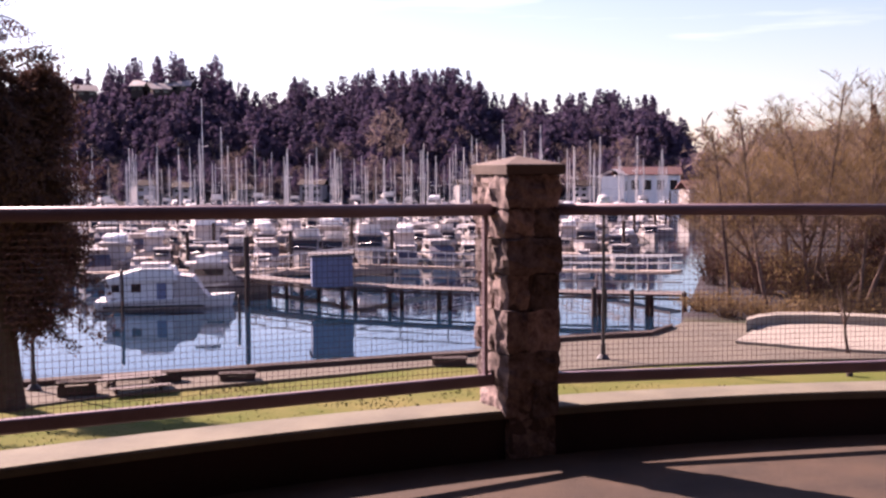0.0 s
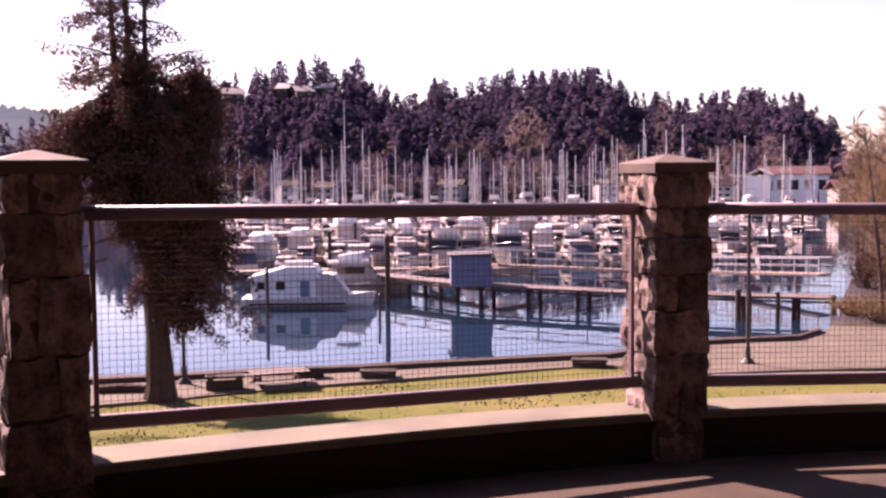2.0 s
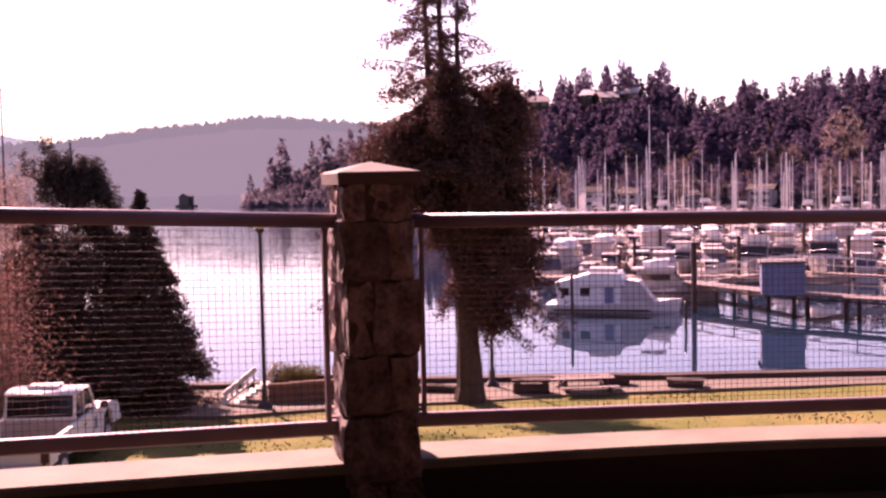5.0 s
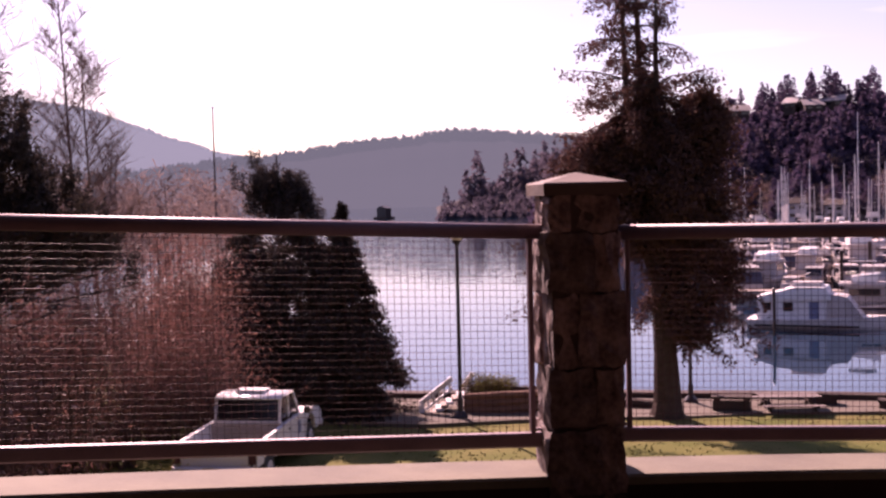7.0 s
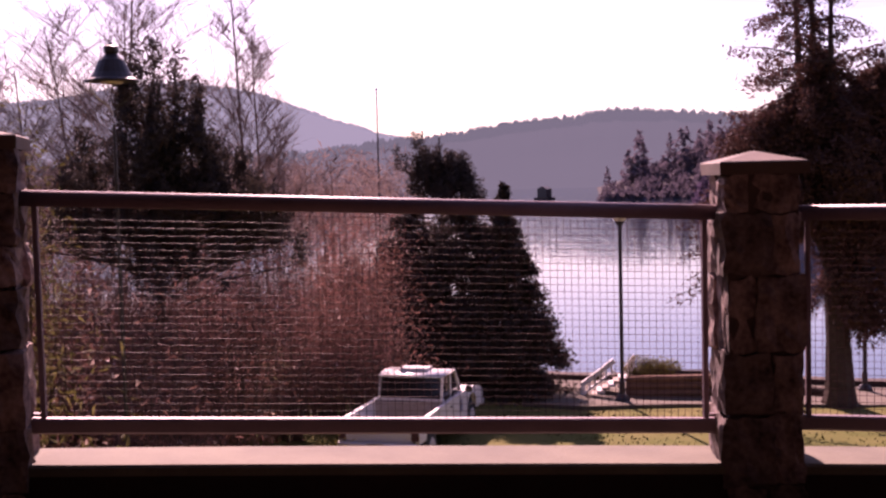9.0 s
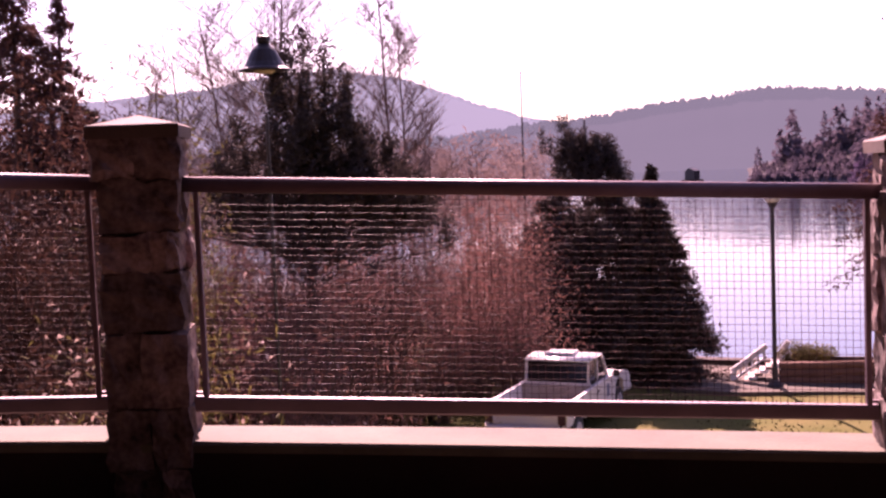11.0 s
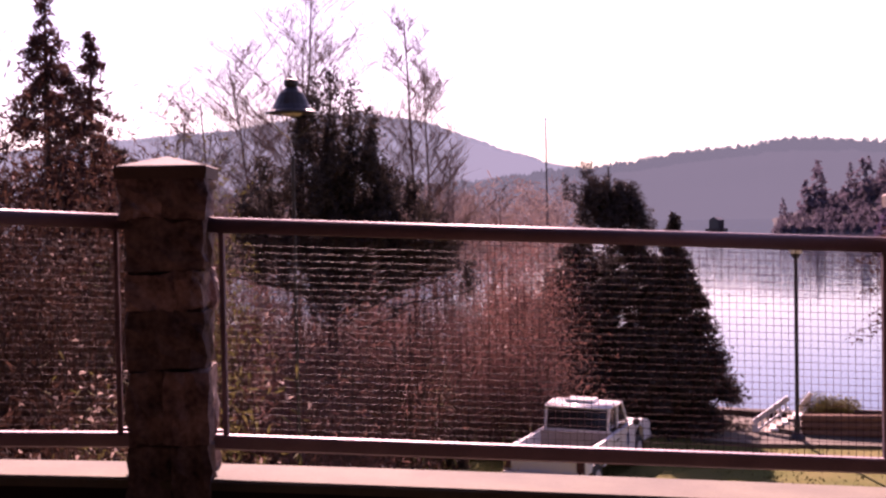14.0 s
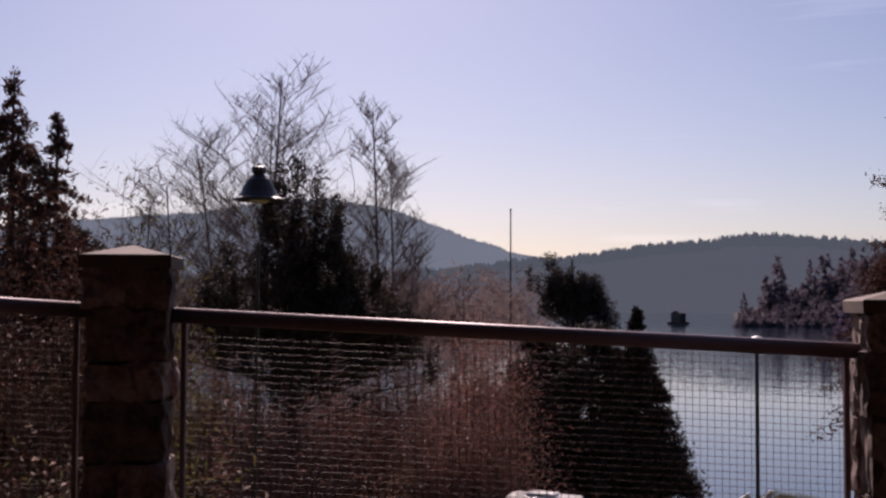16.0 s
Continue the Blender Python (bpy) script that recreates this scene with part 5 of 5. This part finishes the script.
def stair_rail(az, d, length, rise):
    p = at(az, d, GROUND)
    r = thing("stair_rail", "white-painted slanting stair railing down to the shore", "railing", pose(p.x, p.y, p.z, 0, 0, az), "stair railings")
    for z, thick in ((0.05, 0.05), (0.30, 0.12)):
        part("rail", run("", bmesh.new(), (-length / 2, 0, z), (length / 2, 0, z + rise), 0.12, thick), WHITE, r)
    for i in range(6):
        f = (i + 0.5) / 6
        x, zz = -length / 2 + length * f, rise * f
        part("baluster", box(bmesh.new(), x, 0, zz + 0.17, 0.05, 0.06, 0.26), WHITE, r)
        part("step_tread", box(bmesh.new(), x + 0.28, 0.3, max(0.04, zz * 0.8), 0.2, 0.6, 0.07), WHITE if i % 2 else PALEWOOD, r)
    part("foot_post", box(bmesh.new(), -length / 2, 0, 0.12, 0.08, 0.08, 0.3), WHITE, r)


stair_rail(32.2, 28.9, 0.82, 0.62)
stair_rail(30.75, 29.8, 0.42, 0.6)

LOGWOOD = mat("brown_log", (0.26, 0.13, 0.08), (0.15, 0.075, 0.05), 4, 0.9, 0.4, 30)
bed = thing("timber_planter", "low raised planter of weathered timbers on the lawn", "planter", Matrix.Translation(at(28.5, 29.2, GROUND)) @ pose(0, 0, 0, 0, 0, 27))
for z in (0.1, 0.28, 0.46):
    part("front_timber", tube(bmesh.new(), [(-1.15, -0.4, z), (-0.3, -0.43, z + 0.03), (0.5, -0.40, z + 0.06), (1.6, -0.38, z + 0.10)], [0.085, 0.095, 0.09, 0.08], 8), LOGWOOD, bed)
    part("rear_timber", tube(bmesh.new(), [(-1.05, 0.5, z), (1.25, 0.5, z + 0.03)], 0.085, 6), TIMBER, bed)
for x in (-1.05, 0.1, 1.2):
    part("stake", box(bmesh.new(), x, -0.3, 0.22, 0.14, 0.14, 0.55, 0.01), TIMBER, bed)
part("soil", box(bmesh.new(), 0.08, 0.05, 0.14, 2.15, 0.75, 0.3), EARTH, bed)
for i, (x, y) in enumerate(((30.2, 29.6), (29.7, 29.7), (29.2, 29.6), (28.8, 29.7))):
    shrub(x, y, GROUND + 0.25, 0.75, 0.68 - 0.1 * (i % 2), "green clump of leafy shrub in the planter", 400 + i, GREENS, 900, 0.05, None, "planter_shrub", 14)
log = thing("drift_log", "short dark log lying on sandy ground", "log", Matrix.Translation(at(22.6, 29.4, GROUND + 0.14)) @ pose(0, 0, 0, 0, 0, 10))
part("log_body", tube(bmesh.new(), [(-0.55, 0, 0), (0, 0.03, 0.02), (0.6, 0, 0)], [0.12, 0.14, 0.11], 8), TIMBER, log)

# grass blades over the lawn, in uneven tufts
GRASSBLADE = foliage("grass_blade", (0.050, 0.062, 0.015), (0.105, 0.092, 0.036), 0.2, 0.08)
gg = np.random.default_rng(55)
k = 24000
ba, bd = gg.uniform(-24, 46, k), gg.uniform(17.5, 30.0, k)
keep = (bd < np.interp(ba, [q[0] for q in INNER], [q[1] for q in INNER])) & ((np.sin(ba * 2.1 + bd) + np.sin(ba * 0.7 - bd * 1.9) + gg.normal(size=k)) > -0.4)
ba, bd = np.radians(ba[keep]), bd[keep]
k = len(ba)
foot = np.stack([-bd * np.sin(ba), bd * np.cos(ba), np.full(k, GROUND - 0.02)], 1)
side = gg.normal(size=(k, 3)) * np.array([0.018, 0.018, 0])
tip = gg.normal(size=(k, 3)) * np.array([0.03, 0.03, 0]) + np.stack([np.zeros(k), np.zeros(k), gg.uniform(0.03, 0.08, k)], 1)
tagged(raw("grass", np.stack([foot - side, foot + side, foot + tip], 1).reshape(-1, 3), np.arange(3 * k).reshape(-1, 3), GRASSBLADE), "short uneven green and straw-coloured lawn grass", "grass", kind="stuff")

# concrete seat and pad beyond the path
pad = [at(a, d, 0) for a, d in ((-14.5, 36.6), (-18, 35.9), (-22, 35.7), (-27, 36.2), (-27, 42), (-21, 42.5), (-16, 41.6))]
bm = bmesh.new()
lo = [bm.verts.new((p.x, p.y, GROUND - 0.1)) for p in pad]
hi = [bm.verts.new((p.x, p.y, GROUND + 0.16)) for p in pad]
bm.faces.new(hi)
for i in range(len(pad)):
    j = (i + 1) % len(pad)
    bm.faces.new((lo[i], lo[j], hi[j], hi[i]))
tagged(part("concrete_pad", bm, PALECON), "pale sunlit concrete pad beside the path", "pad", kind="structure")
strip("seat_wall", [[at(a, d, GROUND), at(a, d, GROUND + 0.46), at(a, d + 0.8, GROUND + 0.46), at(a, d + 0.8, GROUND)] for a, d in ((-15.0, 39.2), (-15.5, 40.2), (-16.4, 41.0), (-18, 41.4), (-20, 41.4), (-23, 41.2), (-27, 41))], PALECON, "low curved concrete seat wall with a sunlit top", "seat wall")
bare_tree(-19.7, 35.6, GROUND, 3.3, "small bare sapling beside the pad", 61, 1, 0.5, 4, levels=2, base_r=0.05, name="sapling", lean=0.12)
stake = thing("bollard", "short dark wooden bollard on the lawn", "bollard", Matrix.Translation(at(-19.8, 32, GROUND)))
part("stump", tube(bmesh.new(), [(0, 0, -0.05), (0, 0, 0.36), (0, 0, 0.4)], [0.09, 0.085, 0.05], 9), TIMBER, stake)

# ---- lantern by the terrace ----
p = at(55.6, 13.6, GROUND)
lamp = thing("street_lantern", "bell-shaped dark street lantern with a scrolled bracket", "street lamp", pose(p.x, p.y, p.z, 0, 0, 55))
H = 6.74
part("pole", tube(bmesh.new(), [(0, 0, 0), (0, 0, 1.0), (0, 0, H - 0.5)], [0.06, 0.026, 0.02], 8), BLACK, lamp)
part("shade", tube(bmesh.new(), [(0, 0, H), (0, 0, H + 0.015), (0, 0, H + 0.04), (0, 0, H + 0.10), (0, 0, H + 0.17), (0, 0, H + 0.24), (0, 0, H + 0.29), (0, 0, H + 0.31)], [0.31, 0.305, 0.25, 0.205, 0.175, 0.14, 0.085, 0.06], 20), BLACK, lamp, "dark bell-shaped metal shade", False)
part("finial", tube(bmesh.new(), [(0, 0, H + 0.305), (0, 0, H + 0.33), (0, 0, H + 0.39), (0, 0, H + 0.41), (0, 0, H + 0.44)], [0.06, 0.085, 0.085, 0.045, 0.012], 10), BLACK, lamp)
part("lens", tube(bmesh.new(), [(0, 0, H - 0.03), (0, 0, H - 0.002)], [0.09, 0.13], 12), OFFWHITE, lamp, "pale glass lens under the shade")
for s in (1, -1):
    part("bracket", tube(bmesh.new(), [(s * 0.24, 0, H + 0.01), (s * 0.23, 0, H - 0.10), (s * 0.15, 0, H - 0.2), (s * 0.04, 0, H - 0.28), (0, 0, H - 0.4)], 0.011, 6), ALLOY if s < 0 else BLACK, lamp)


# ---- parked pickup truck ----
def truck(m):
    t = thing("pickup_truck", "white pickup truck with an empty bed, parked on grass", "truck", m)
    W, L = 1.66, 4.75

    def side(prof, y0, y1, name, material, parent, label=""):
        return part(name, prism(bmesh.new(), prof, y0, y1), material, parent, label)

    # x runs forward, the rear is at x = 0
    part("floor_pan", box(bmesh.new(), 2.4, 0, 0.52, 4.5, W - 0.2, 0.16), BLACK, t)
    for s in (-1, 1):
        y0, y1 = (s * W / 2, s * (W / 2 - 0.09))
        a, b = min(y0, y1), max(y0, y1)
        side([(0.02, 0.55), (0.42, 0.55), (0.52, 0.82), (0.8, 0.92), (1.1, 0.82), (1.2, 0.5), (1.95, 0.5), (1.95, 0.99), (0.02, 0.97)], a, b, "bed_side", WHITE, t)
        side([(1.95, 0.42), (3.35, 0.42), (3.35, 1.0), (1.97, 1.0)], a, b, "door", WHITE, t)
        side([(3.35, 0.42), (3.42, 0.42), (3.52, 0.76), (3.8, 0.88), (4.1, 0.76), (4.2, 0.46), (4.66, 0.46), (4.72, 0.66), (4.68, 0.78), (4.5, 0.89), (4.1, 0.96), (3.35, 1.0)], a, b, "front_wing", WHITE, t)
        part("door_handle", box(bmesh.new(), 2.15, s * (W / 2 + 0.015), 0.86, 0.14, 0.03, 0.035, 0.008), BLACK, t)
        part("tail_lamp", box(bmesh.new(), -0.005, s * (W / 2 - 0.09), 0.74, 0.03, 0.15, 0.26, 0.008), ROOFRED, t, "red tail lamp")
        part("mirror", box(bmesh.new(), 3.05, s * (W / 2 + 0.14), 1.08, 0.08, 0.15, 0.14, 0.03), RUBBER, t)
        for x in (0.8, 3.8):
            wh = part("wheel", tube(bmesh.new(), [(x, s * (W / 2 - 0.2), 0.33), (x, s * (W / 2 - 0.18), 0.33), (x, s * (W / 2 - 0.03), 0.33), (x, s * (W / 2), 0.33)], [0.28, 0.33, 0.33, 0.29], 18), RUBBER, t)
            part("rim", tube(bmesh.new(), [(x, s * (W / 2 - 0.01), 0.33), (x, s * (W / 2 + 0.012), 0.33)], [0.2, 0.17], 14), ALLOY, wh)
    # black here paints in the shade inside the bed
    part("bed_floor", box(bmesh.new(), 0.98, 0, 0.62, 1.86, W - 0.18, 0.05), BLACK, t, "empty bed floor, blackened to paint in its shade")
    # duller white than the body, imitating shade behind the cab
    part("bulkhead", box(bmesh.new(), 1.92, 0, 0.8, 0.06, W - 0.18, 0.4), OFFWHITE, t, "pale back panel of the cab, shade put in as duller white")
    part("tailgate", box(bmesh.new(), 0.035, 0, 0.77, 0.06, W - 0.3, 0.42, 0.012), WHITE, t)
    part("rear_bumper", box(bmesh.new(), -0.1, 0, 0.5, 0.16, W - 0.06, 0.16, 0.03), ALLOY, t)
    part("plate_panel", box(bmesh.new(), -0.19, 0, 0.52, 0.012, 0.32, 0.12), OFFWHITE, t)
    part("bonnet", prism(bmesh.new(), [(3.25, 0.98), (4.1, 0.96), (4.5, 0.885), (4.68, 0.78), (4.68, 0.72), (3.25, 0.9)], -W / 2 + 0.1, W / 2 - 0.1), WHITE, t)
    part("grille", box(bmesh.new(), 4.72, 0, 0.68, 0.05, W - 0.3, 0.22), BLACK, t)
    part("front_bumper", box(bmesh.new(), 4.77, 0, 0.48, 0.16, W, 0.16, 0.03), ALLOY, t)
    # cab: frame of pillars round dark glass
    cabp = part("cab_glass", prism(bmesh.new(), [(1.99, 1.0), (3.4, 0.99), (2.93, 1.49), (2.1, 1.49)], -W / 2 + 0.16, W / 2 - 0.16), GLASSDARK, t, "dark tinted cab windows")
    bm = prism(bmesh.new(), [(1.98, 1.47), (2.04, 1.52), (2.2, 1.552), (2.6, 1.56), (2.85, 1.54), (3.02, 1.47)], -W / 2 + 0.12, W / 2 - 0.12)
    bmesh.ops.bevel(bm, geom=bm.edges[:], offset=0.022, segments=2, affect="EDGES")
    part("roof", bm, WHITE, t, "rounded white roof", True)
    part("roof_hatch", box(bmesh.new(), 2.45, 0.02, 1.592, 0.42, 0.62, 0.055, 0.015), WHITE, t, "raised pale roof hatch")
    part("rear_sill", box(bmesh.new(), 2.0, 0, 1.01, 0.08, W - 0.22, 0.06), WHITE, t)
    for s in (-1, 1):
        y = s * (W / 2 - 0.155)
        for x0, z0, x1, z1 in ((1.99, 1.0, 2.08, 1.5), (2.62, 1.0, 2.6, 1.5), (3.4, 0.98, 2.95, 1.5)):
            part("pillar", run("", bmesh.new(), (x0, y, z0), (x1, y, z1), 0.045, 0.06), WHITE, t)
    part("door_decal", box(bmesh.new(), 2.9, -W / 2 - 0.004, 0.74, 0.2, 0.006, 0.26), BLUE, t, "small dark emblem patch on the door")
    return t


p = at(43.3, 21.8, GROUND)
truck(pose(p.x, p.y, p.z, 0, 0, 90 + 23))
